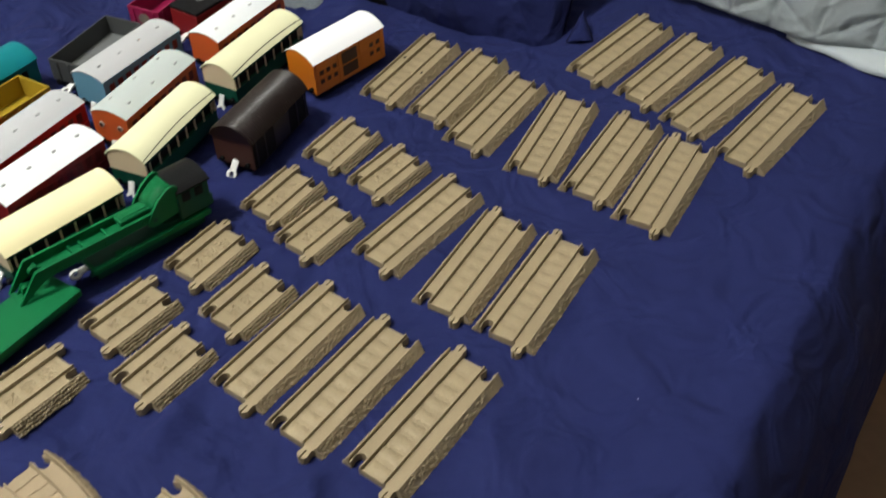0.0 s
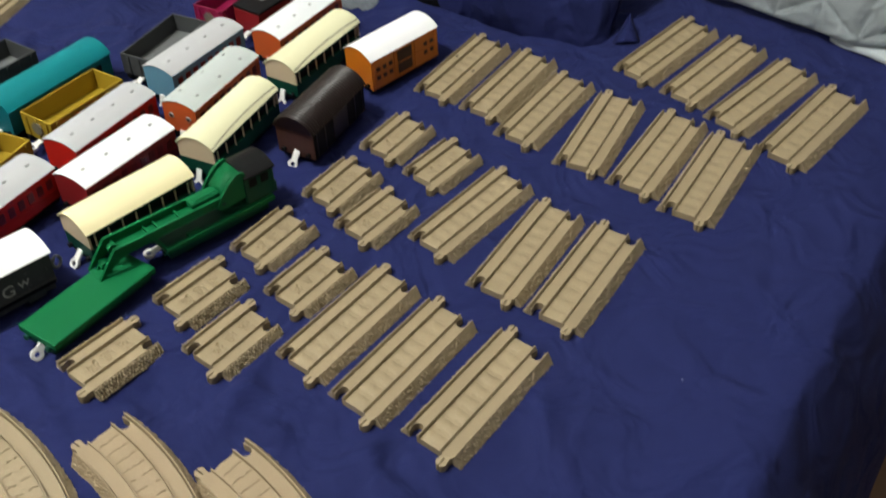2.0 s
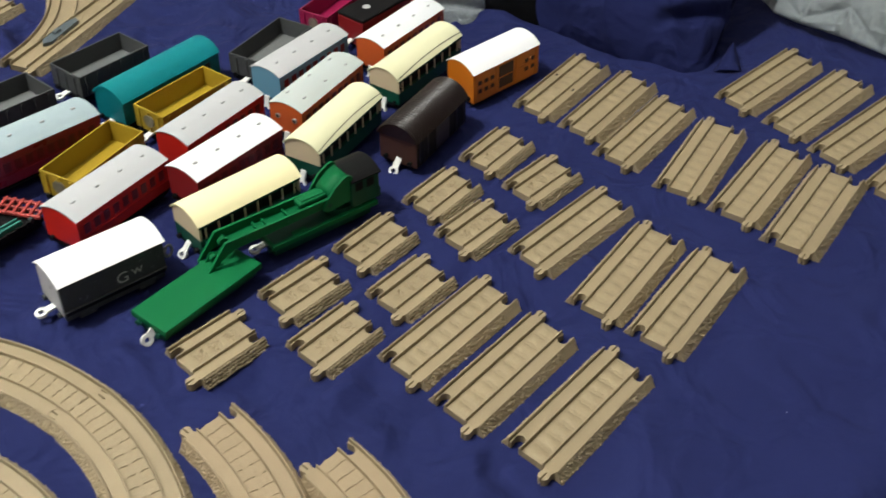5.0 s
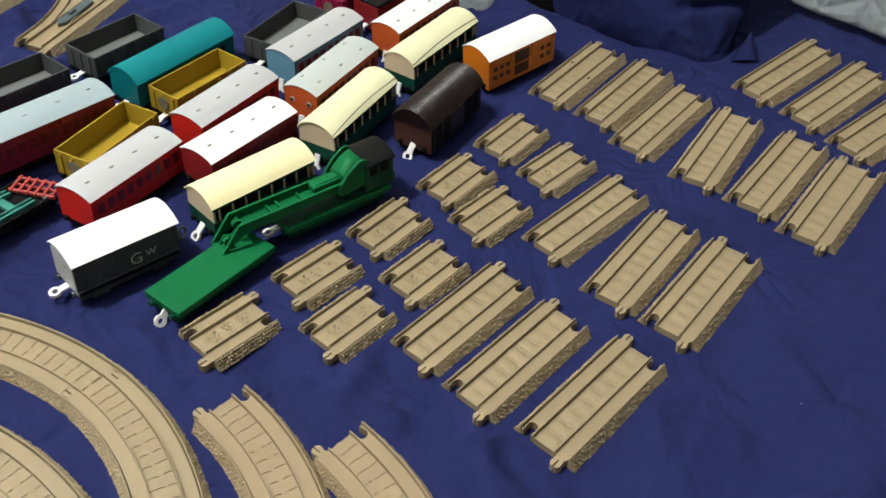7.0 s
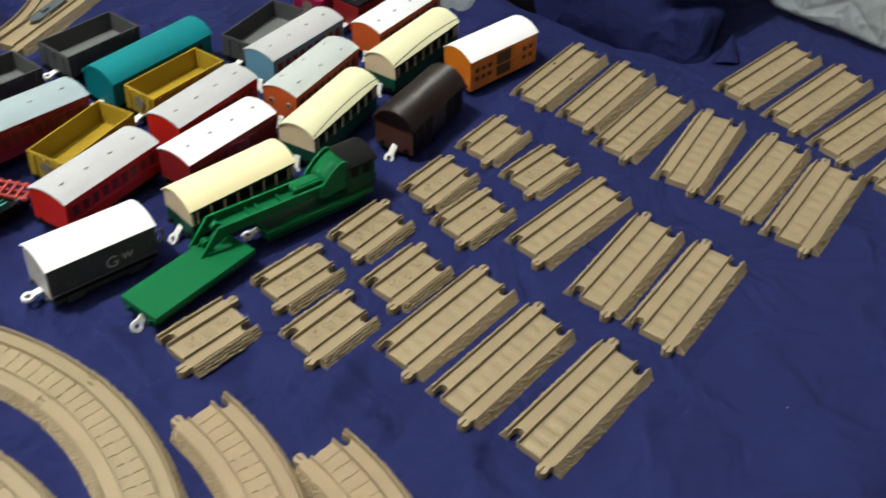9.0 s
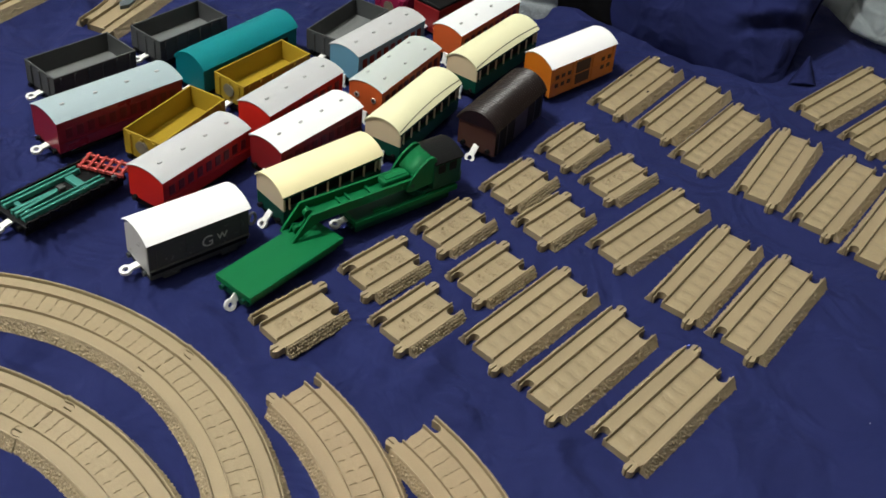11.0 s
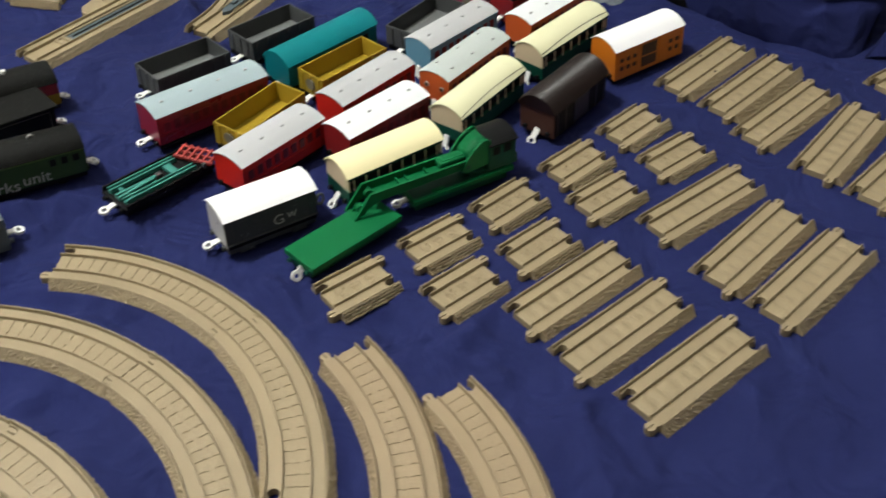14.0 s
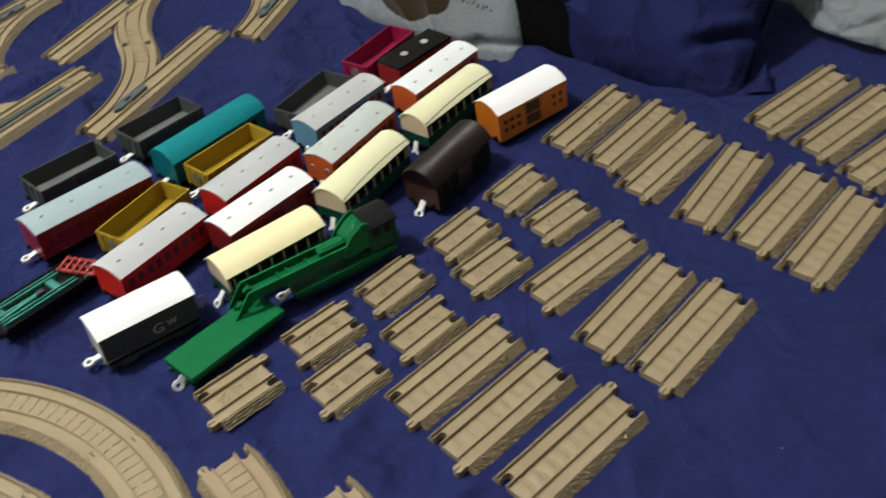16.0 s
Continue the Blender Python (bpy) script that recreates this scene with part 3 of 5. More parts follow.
A = math.degrees(ARC)
CURVES = [by_arc(-0.380, 0.1937, 112.0), by_arc(-0.3846, 0.1956, 67.3), by_arc(-0.3845, 0.1008, 79.0 + A), by_arc(-0.3845, 0.1008, 79.0),
                        by_arc(-0.4007, -0.0075, 86.5 + A), by_arc(-0.4007, -0.0075, 86.5), by_arc(-0.3014, 0.2153, 62.6), by_arc(-0.2093, 0.2104, 61.0)]
curves = place_all(curve_track, CURVES, 0.01)
for loose_curve in curves[6:]:
    for o in loose_curve.children_recursive:
        o.material_slots[0].link = "OBJECT"
        o.material_slots[0].material = TAN_WARM


for m in CURVES:
    for k in range(-8, 9):
        p = m @ Vector(bend(RADIUS)(RADIUS * ARC * k / 16, 0, 0))
        FOOTPRINTS.append((p.x, p.y, 0.028))

# switch tracks: a straight leg and a leg that turns off to the left
SWITCH_LEN, LEAD, SWITCH_RADIUS = 0.305, 0.02, 0.285


def make_switch():
    sw = thing("switch_track", "tan plastic switch track with a blue-grey point lever", "toy track", "switch tracks")
    split = LEAD + SWITCH_RADIUS * math.acos(1 - 0.05 / SWITCH_RADIUS)
    end = LEAD + SWITCH_RADIUS * radians(47.3)
    lay_track(sw, SWITCH_LEN, straight, sleepers=22, step=0.02, x0=0.0, left=(split + 0.01, SWITCH_LEN), sleeper_from=split, style="plates")
    turn = bend_left(SWITCH_RADIUS, LEAD)
    lay_track(sw, end, turn, sleepers=17, step=0.008, x0=0.0, right=(split, end), start_ends=False, far_ends=False, drop=0.0005, sleeper_from=split, style="plates")
    bm = bmesh.new()
    add_prism(bm, [(0.05, 0.001), (0.058, 0.007), (0.112, 0.008), (0.124, 0.004), (0.12, -0.003), (0.06, -0.005)], 0.008, 0.0125)
    part("point_lever", bm, SWITCH_GREY, sw, "blue-grey plastic point blade")
    part("lever_knob", boxed(0.076, 0.088, 0.0, 0.006, 0.0125, 0.0155, bevel=0.001), SWITCH_GREY, sw)
    return sw


SWITCHES = [on_bed(-0.6075, 0.862, 87.8), on_bed(-0.775, 1.327, -91.6), on_bed(-0.535, 1.157, 92), on_bed(-0.922, 1.195, -97)]
place_all(make_switch(), SWITCHES, 0.01)
for m in SWITCHES:
    stands_on(m @ pose(SWITCH_LEN / 2, 0, 0), SWITCH_LEN / 2, 0.03)
    stands_on(m @ pose(0.15, 0.03, 0, 0, 0, 28), 0.1, 0.03)


siding = thing("inset_track", "tan plastic track with a sunken blue-grey channel", "toy track")
lay_track(siding, 0.295, sleepers=22, step=0.05, deck=True, sleeper_from=9.0)
part("channel", boxed(-0.085, 0.1, -0.0065, 0.0065, 0.0062, 0.0078), SWITCH_GREY, siding, "dark blue-grey channel strip")
for xc in (-0.1, -0.089, 0.104, 0.116):
    part("cross_bar", boxed(xc - 0.0025, xc + 0.0025, -0.009, 0.009, 0.006, 0.0095, bevel=0.0006), TAN, siding)
for y in (-0.0082, 0.0082):
    part("channel_edge", boxed(-0.1, 0.116, y - 0.0014, y + 0.0014, 0.006, 0.0092, bevel=0.0005), TAN, siding)
part("channel_rail", boxed(-0.08, 0.095, -0.001, 0.001, 0.0078, 0.0088), BLACK, siding)
bm = bmesh.new()
add_prism(bm, [(-0.03, 0.026), (-0.03, 0.036), (-0.02, 0.046), (0.0, 0.05), (0.025, 0.045), (0.04, 0.03), (0.042, 0.026)], 0.0, 0.009)
part("platform", bm, TAN, siding, "rounded tan side platform")
part("stop_post", boxed(0.01, 0.014, 0.036, 0.041, 0.009, 0.024, bevel=0.001), BLACK, siding)
siding.matrix_basis = on_bed(-0.7285, 0.853, 83.0)
stands_on(siding.matrix_basis, 0.15, 0.03)
stands_on(siding.matrix_basis @ pose(0, 0.04, 0), 0.03, 0.02)

# ---- vehicles ----
def arc_top(w, eave, crown, n=12):
    """Roof line from the right eave to the left one."""
    r = ((w / 2) ** 2 + crown ** 2) / (2 * crown)
    a = math.asin(w / 2 / r)
    return [(r * math.sin(-a + 2 * a * k / n), eave + crown - r + r * math.cos(-a + 2 * a * k / n)) for k in range(n + 1)]


def add_running_gear(owner, length, width, mat=BLACK, wheel_r=0.0082, hook=True, axles=None, loop=True, hang=8, twist=0, tuck=0.0, swing=0):
    part("chassis", boxed(-length / 2 + 0.001, length / 2 - 0.001, -width / 2 + 0.003, width / 2 - 0.003, 0.005, 0.0125, bevel=0.0008), mat, owner)
    first = None
    for x in axles or (-length * 0.3, length * 0.3):
        for y in (-1, 1):
            m = pose(x, y * (width / 2 - 0.0085), wheel_r, 0, 0, 90)
            if first is None:
                bm = disc(wheel_r, -0.0016, 0.0016)
                add_disc(bm, wheel_r * 0.45, -0.0024, 0.0024)
                first = part("wheel", bm, BLACK, owner)
                first.matrix_basis = m
            else:
                repeat(first, owner, m)
    if loop:
        bm = bmesh.new()
        n, ro, ri, x = 18, 0.0054, 0.0026, -0.012
        outer = [(x + ro * math.cos(a), ro * math.sin(a)) for a in [2 * math.pi * k / n for k in range(n)]]
        inner = [(x + ri * math.cos(a), ri * math.sin(a)) for a in [2 * math.pi * k / n for k in range(n)]]
        for z0, z1 in ((0.0, 0.0028),):
            vo = [[bm.verts.new((px, py, z)) for px, py in outer] for z in (z0, z1)]
            vi = [[bm.verts.new((px, py, z)) for px, py in inner] for z in (z0, z1)]
            for k in range(n):
                j = (k + 1) % n
                bm.faces.new((vo[1][k], vo[1][j], vi[1][j], vi[1][k]))
                bm.faces.new((vo[0][j], vo[0][k], vi[0][k], vi[0][j]))
                bm.faces.new((vo[0][k], vo[0][j], vo[1][j], vo[1][k]))
                bm.faces.new((vi[0][j], vi[0][k], vi[1][k], vi[1][j]))
        add_box(bm, -0.0076, 0.004, -0.0034, 0.0034, 0.0002, 0.0026, bevel=0.0005)
        c = part("coupling_loop", bm, COUPLER, owner, "white plastic coupling loop")
        c.matrix_basis = pose(-length / 2 + tuck, 0, 0.0105, 0, 0, swing) @ pose(0, 0, 0, twist, -hang, 0)
    if hook:
        bm = boxed(0.0, 0.0045, -0.0022, 0.0022, 0.0, 0.0022, bevel=0.0006)
        add_box(bm, 0.003, 0.0045, -0.0018, 0.0018, 0.0022, 0.0036, bevel=0.0005)
        h = part("coupling_hook", bm, COUPLER, owner, "white plastic coupling hook")
        h.matrix_basis = pose(length / 2 - 0.001, 0, 0.0075)
    bm = None
    for y in (-1, 1):
        part("buffer", disc(0.0026, -length / 2 - 0.0035, -length / 2 + 0.001, pose(0, y * width * 0.33, 0.0125), 12), mat, owner)


def add_roof(owner, length, w, eave, crown, mat, thick=0.0007, over=0.0008, label=""):
    bm = bmesh.new()
    top = arc_top(w + 2 * over, eave, crown, 14)
    low = [(y * (1 - 2 * thick / w), z - thick) for y, z in top]
    add_sweep(bm, top + low[::-1], (-length / 2 - over, length / 2 + over))
    ob = part("roof", bm, mat, owner, label)
    for p in ob.data.polygons:
        p.use_smooth = True
    ob.data.set_sharp_from_angle(angle=0.5)
    return ob


def add_shell(owner, length, w, z0, eave, crown, mat, name="body", label=""):
    bm = bmesh.new()
    add_sweep(bm, [(-w / 2, z0), (w / 2, z0)] + [(y * 0.99, z - 0.0012) for y, z in arc_top(w, eave, crown)][::-1], (-length / 2, length / 2))
    return part(name, bm, mat, owner, label)


def add_vents(owner, length, w, eave, crown, rows, n, mat):
    r = ((w / 2) ** 2 + crown ** 2) / (2 * crown)
    first = None
    for y in rows:
        for k in range(n):
            x = length * ((k + 0.5) / n - 0.5)
            m = pose(x, y, eave + crown - r + math.sqrt(r * r - y * y))
            if first is None:
                bm = boxed(-0.0021, 0.0021, -0.001, 0.001, -0.0005, 0.0015, bevel=0.0003)
                first = part("roof_vent", bm, mat, owner)
                first.matrix_basis = m
            else:
                repeat(first, owner, m)


def add_windows(owner, length, w, z0, z1, n, mat, pane=0.6, x_from=-0.46, x_to=0.46, sides=(-1, 1)):
    pitch = length * (x_to - x_from) / n
    first = None
    for s in sides:
        for k in range(n):
            m = pose(length * x_from + pitch * (k + 0.5), s * (w / 2 - 0.0002), (z0 + z1) / 2)
            if first is None:
                bm = boxed(-pitch * pane / 2, pitch * pane / 2, -0.0006, 0.0006, -(z1 - z0) / 2, (z1 - z0) / 2, bevel=0.0004)
                first = part("window", bm, mat, owner, "dark recessed window")
                first.matrix_basis = m
            else:
                repeat(first, owner, m)


def solid_coach(name, label, length, body_mat, roof_mat, vents=((-0.004,), 4), win=WINDOW_RED, w=0.043, eave=0.0455, crown=0.006, chassis=BLACK, n_win=9, portholes=False, hang=78):
    c = thing(name, label, "toy coach")
    add_running_gear(c, length, w, chassis, hang=hang or 0, loop=hang is not None)
    add_shell(c, length, w, 0.0125, eave, crown, body_mat)
    add_roof(c, length, w, eave, crown, roof_mat)
    add_vents(c, length, w, eave, crown, vents[0], vents[1], VENT_GREY)
    add_windows(c, length, w, 0.027, 0.038, n_win, win)
    for s in (-1, 1):
        part("waist_trim", boxed(-length * 0.49, length * 0.49, s * (w / 2) - 0.0005, s * (w / 2) + 0.0005, 0.0225, 0.0238), body_mat, c)
        part("step_board", boxed(-length * 0.42, length * 0.42, s * (w / 2 - 0.002) - 0.002, s * (w / 2 - 0.002) + 0.002, 0.0085, 0.0105, bevel=0.0004), chassis, c)
    if portholes:
        for y in (-0.011, 0.011):
            bm = disc(0.0031, -0.001, 0.0004)
            o = part("end_window_ring", bm, END_GREY, c, "pale round window ring")
            o.matrix_basis = pose(-length / 2, y, 0.032)
            o = part("end_window", disc(0.0021, -0.0013, 0.0), BROWN, c)
            o.matrix_basis = pose(-length / 2, y, 0.032)
    return c


def open_sided_coach(name, label, length, w=0.043, eave=0.0435, crown=0.0105, roof_line=0.0003, hang=70, roof_mat=CREAM_PALE):
    """Cream roof on pillars over a dark green lower body."""
    c = thing(name, label, "toy coach", "cream-roofed coaches")
    add_running_gear(c, length, w, BLACK, hang=hang)
    part("lower_body", boxed(-length / 2, length / 2, -w / 2, w / 2, 0.0105, 0.0265, bevel=0.0008), GREEN_DARK, c, "dark green lower body")
    # solid black block behind the pillars, from the lower body almost to the eave
    part("seat_block", boxed(-length / 2 + 0.002, length / 2 - 0.002, -w / 2 + 0.004, w / 2 - 0.004, 0.0265, eave - 0.002), BLACK, c, "solid black block filling the inside")
    for x in (-length / 2, length / 2 - 0.0022):
        bm = bmesh.new()
        add_sweep(bm, [(-w / 2, 0.0262), (w / 2, 0.0262)] + [(y * 0.985, z - 0.0014) for y, z in arc_top(w, eave, crown)][::-1], (x, x + 0.0022))
        part("end_wall", bm, CREAM_END, c, "beige end wall")
    add_roof(c, length, w, eave, crown, roof_mat, thick=0.001, over=0.0014, label="cream arched roof")
    first = None
    for s in (-1, 1):
        part("fascia", boxed(-length / 2, length / 2, s * w / 2 - 0.0006, s * w / 2 + 0.0006, eave - 0.0035, eave - 0.0006), GREEN_DARK, c)
        for k in range(8):
            m = pose(length * (-0.44 + 0.88 * k / 7), s * (w / 2 - 0.0006), 0)
            if first is None:
                first = part("pillar", boxed(-0.0007, 0.0007, -0.0007, 0.0007, 0.0262, eave - 0.0008), CREAM_END, c)
                first.matrix_basis = m
            else:
                repeat(first, c, m)
    if not roof_line:
        return c
    r = ((w / 2 + 0.0014) ** 2 + crown ** 2) / (2 * crown)

    def strip(x, y, z):
        across = -w * 0.495 + 0.0035 * math.sin((x / length + 0.5) * 2.6) + y
        return (x, across, eave + crown - r + math.sqrt(r * r - across * across) + z)
    bm = bmesh.new()
    wide = roof_line
    add_sweep(bm, [(-wide, -0.0004), (wide, -0.0004), (wide, 0.0003), (-wide, 0.0003)], spread(-length / 2 - 0.001, length / 2 + 0.001, 0.005), strip)
    part("gutter_strip", bm, BLACK, c, "thin dark gutter strip")
    return c


def open_truck(name, label, length, mat, floor_mat, w=0.044, top=0.040, face=False, group="", ribs=True):
    """Open wagon with thin walls, ribs and a floor."""
    c = thing(name, label, "toy truck", group)
    add_running_gear(c, length, w, BLACK)
    t = 0.0018
    part("floor", boxed(-length / 2 + t, length / 2 - t, -w / 2 + t, w / 2 - t, 0.0125, 0.0165), floor_mat, c)
    for s in (-1, 1):
        y = s * (w / 2 - t / 2)
        part("side_wall", boxed(-length / 2, length / 2, y - t / 2, y + t / 2, 0.0125, top, bevel=0.0004), mat, c)
        x = s * (length / 2 - t / 2)
        part("end_wall", boxed(x - t / 2, x + t / 2, -w / 2 + t, w / 2 - t, 0.0125, top, bevel=0.0004), mat, c)
    if ribs:
        for y in (-0.0145, 0.0, 0.0145):
            for s in (-1, 1):
                x = s * (length / 2 + 0.0004)
                part("rib", boxed(x - 0.0008, x + 0.0008, y - 0.0016, y + 0.0016, 0.013, top - 0.002, bevel=0.0003), mat, c)
        for k in range(6):
            x = length * (-0.42 + 0.84 * k / 5)
            for s in (-1, 1):
                y = s * (w / 2 + 0.0004)
                part("rib", boxed(x - 0.0012, x + 0.0012, y - 0.0007, y + 0.0007, 0.013, top - 0.002, bevel=0.0003), mat, c)
    if face:
        o = part("end_plate", disc(0.0072, -0.0016, 0.001, n=24), FACE_GREY, c, "round dull grey end plate")
        o.matrix_basis = pose(-length / 2, 0, 0.027)
    return c


def put(ob, x, y, yaw, up=0.0455):
    ob.matrix_basis = on_bed(x, y, yaw, up=up)
    stands_on(ob.matrix_basis, 0.05, 0.02)
    return ob


put(solid_coach("passenger_coach", "long maroon coach with a bluish grey roof", 0.142, MAROON, ROOF_BLUE_GREY, n_win=11, eave=0.047, hang=8), -0.4855, 0.6995, 65.3)
put(solid_coach("passenger_coach", "bright red coach with a pale grey roof", 0.118, RED, ROOF_GREY, hang=None), -0.3735, 0.654, 74.5)
put(solid_coach("passenger_coach", "dark red coach with a white roof", 0.118, DARK_RED, ROOF_OFF_WHITE), -0.292, 0.743, 68.2)
put(solid_coach("passenger_coach", "bright red coach with a grey roof among other coaches", 0.119, RED, ROOF_GREY), -0.3315, 0.7965, 72.5)
put(solid_coach("passenger_coach", "orange-red coach with a greenish grey roof", 0.122, ORANGE_RED, ROOF_GREEN_GREY, vents=((-0.011, 0.011), 3), portholes=True), -0.2445, 0.887, 74.5)
put(solid_coach("passenger_coach", "pale blue coach with a grey roof", 0.124, BLUE_PALE, ROOF_GREY), -0.2865, 0.949, 69.3)
put(solid_coach("passenger_coach", "orange coach with a white-grey roof", 0.122, ORANGE_RED, ROOF_OFF_WHITE, vents=((-0.008,), 4)), -0.189, 1.042, 67.3)
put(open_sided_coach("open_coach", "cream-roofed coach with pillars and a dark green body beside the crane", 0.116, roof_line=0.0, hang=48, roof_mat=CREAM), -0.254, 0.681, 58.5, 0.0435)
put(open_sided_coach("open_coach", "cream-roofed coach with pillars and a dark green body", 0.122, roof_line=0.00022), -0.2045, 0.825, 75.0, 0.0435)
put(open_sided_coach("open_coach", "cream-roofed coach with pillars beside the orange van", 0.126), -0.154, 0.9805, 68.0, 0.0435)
put(open_truck("open_truck", "empty dark grey open truck", 0.1, GREY, GREY_IN, w=0.0495, top=0.0385, group="grey trucks"), -0.5538, 0.7571, 67.6, 0.04)
put(open_truck("open_truck", "empty dark grey open truck beside the teal van", 0.1, GREY, GREY_IN, w=0.0495, top=0.0385, group="grey trucks"), -0.5048, 0.8771, 69.5, 0.04)
put(open_truck("open_truck", "empty dark grey open truck beside the pale blue coach", 0.104, GREY, GREY_IN, w=0.0495, top=0.0385, group="grey trucks"), -0.3338, 0.9747, 76.0, 0.04)
put(open_truck("open_truck", "empty ochre yellow open truck with a grey end plate", 0.104, YELLOW, YELLOW, face=True, group="yellow trucks"), -0.382, 0.835, 70.0, 0.04)
put(open_truck("open_truck", "empty ochre yellow open truck beside the red coach", 0.102, YELLOW, YELLOW, face=True, group="yellow trucks"), -0.4165, 0.7035, 80.0, 0.04)
put(open_truck("open_truck", "empty magenta open truck", 0.108, MAGENTA, MAGENTA, face=True), -0.2906, 1.0996, 73.0, 0.04)

teal_van = thing("teal_van", "teal van with a smooth rounded roof", "toy van")
add_running_gear(teal_van, 0.146, 0.044, BLACK)
add_shell(teal_van, 0.146, 0.043, 0.0125, 0.041, 0.012, TEAL_DARK)
add_roof(teal_van, 0.146, 0.045, 0.041, 0.0125, TEAL, thick=0.002, over=0.0008, label="teal rounded roof")
add_windows(teal_van, 0.14, 0.043, 0.024, 0.034, 6, BLACK, 0.4)
put(teal_van, -0.4252, 0.8635, 70.3, 0.041)

grey_van = thing("covered_van", "dark grey van with a white roof and chalk lettering", "toy van")
add_running_gear(grey_van, 0.095, 0.043, GW_GREY, hook=False)
add_shell(grey_van, 0.095, 0.041, 0.0125, 0.047, 0.0075, GW_GREY)
add_roof(grey_van, 0.0968, 0.043, 0.047, 0.008, ROOF_WHITE, label="white arched roof")
bm = bmesh.new()
add_sweep(bm, [(-0.0195, 0.0135), (0.0195, 0.0135)] + [(y * 0.93, z - 0.0025) for y, z in arc_top(0.041, 0.047, 0.0075)][::-1], (-0.0483, -0.0473))
part("end_panel", bm, END_GREY, grey_van, "light grey end panel")
for s in (-1, 1):
    part("side_rail", boxed(-0.0478, 0.0478, s * 0.0213 - 0.001, s * 0.0213 + 0.001, 0.0174, 0.0184, bevel=0.0003), GREY, grey_van, "worn grey ledge")
    part("sole_bar", boxed(-0.0465, 0.0465, s * 0.0203 - 0.0006, s * 0.0203 + 0.0006, 0.0125, 0.0165, bevel=0.0003), BLACK, grey_van)
    for x in (-0.04, -0.013, 0.013, 0.04):
        part("upright", boxed(x - 0.0007, x + 0.0007, s * 0.0205 - 0.0004, s * 0.0205 + 0.0004, 0.0195, 0.044), GW_GREY, grey_van)
    for x in (-0.028, 0.028):
        part("axle_guard", boxed(x - 0.008, x + 0.008, s * 0.0195 - 0.001, s * 0.0195 + 0.001, 0.004, 0.0125, bevel=0.0008), GW_GREY, grey_van)
bm = bmesh.new()
add_tube_ring(bm, 0.0052, 0.0013)
ring = part("coupling_ring", bm, GREY_IN, grey_van, "dull grey coupling ring")
ring.matrix_basis = pose(0.0535, -0.0165, 0.03, 78, 0, 25)
part("ring_hanger", boxed(0.046, 0.0525, -0.0165, -0.0135, 0.03, 0.033, bevel=0.0005), GW_GREY, grey_van)
put(grey_van, -0.3285, 0.5615, 56.8, 0.047)


def lettering(text, size, owner, m, mat):
    """Painted letters, as a thin mesh."""
    curve = bpy.data.curves.new("lettering", "FONT")
    curve.body, curve.size, curve.extrude, curve.align_x = text, size, 0.0001, "CENTER"
    tmp = bpy.data.objects.new("lettering", curve)
    scene.collection.objects.link(tmp)
    mesh = bpy.data.meshes.new_from_object(tmp.evaluated_get(bpy.context.evaluated_depsgraph_get()))
    bpy.data.objects.remove(tmp)
    mesh.materials.clear()
    mesh.materials.append(mat)
    ob = new("lettering", mesh)
    ob.parent, ob.matrix_basis = owner, m
    return ob


lettering("G", 0.0165, grey_van, pose(0.0065, -0.0213, 0.0225, 90, 0, 0), CHALK)
lettering("w", 0.015, grey_van, pose(0.0205, -0.0213, 0.0255, 90, 0, 0), CHALK)

orange_van = thing("covered_van", "orange van with a white roof and barred windows", "toy van")
add_running_gear(orange_van, 0.104, 0.046, BLACK, loop=False)
add_shell(orange_van, 0.104, 0.046, 0.008, 0.0465, 0.0088, ORANGE)
add_roof(orange_van, 0.104, 0.047, 0.0465, 0.0092, ROOF_WHITE, label="white arched roof")
for s in (-1, 1):
    y = s * 0.0231
    part("sliding_door", boxed(-0.012, 0.010, y - 0.0005, y + 0.0005, 0.013, 0.042), BROWN, orange_van, "dark sliding door")
    for x in (-0.042, -0.0325, -0.023, 0.032, 0.042):
        for z in (0.0215, 0.0325):
            part("window", boxed(x - 0.0027, x + 0.0027, y - 0.0004, y + 0.0004, z - 0.0026, z + 0.0026, bevel=0.0003), BROWN, orange_van)
    for x in (-0.048, -0.0165, 0.0155, 0.048):
        part("upright", boxed(x - 0.0012, x + 0.0012, y - 0.0008, y + 0.0008, 0.01, 0.045), ORANGE, orange_van)
    part("side_rail", boxed(-0.051, 0.051, y - 0.0007, y + 0.0007, 0.0265, 0.0278), ORANGE, orange_van)
put(orange_van, -0.0635, 0.994, 53.0, 0.0465)

brown_van = thing("covered_van", "brown van with a dark ribbed roof", "toy van")
add_running_gear(brown_van, 0.103, 0.046, BLACK, hang=52, twist=20, swing=-12)
add_shell(brown_van, 0.103, 0.046, 0.008, 0.040, 0.016, BROWN)
bm = bmesh.new()
prof = arc_top(0.049, 0.040, 0.0165, 14)
xs = spread(-0.0535, 0.0535, 0.00024)
rings = []
for x in xs:
    f = ((x + 0.0535) / 0.004) % 1.0
    k = 1 + 0.06 * (0.5 - 0.5 * math.cos(2 * math.pi * f))
    rings.append([bm.verts.new((x, y * k, 0.03 + (z - 0.03) * k)) for y, z in prof])
for a, b in zip(rings, rings[1:]):
    for i in range(len(prof) - 1):
        bm.faces.new((a[i], a[i + 1], b[i + 1], b[i]))
for r in (rings[0], rings[-1]):
    bm.faces.new(r)
part("roof", bm, BROWN_ROOF, brown_van, "dark brown ribbed roof", smooth=True).data.set_sharp_from_angle(angle=radians(60))
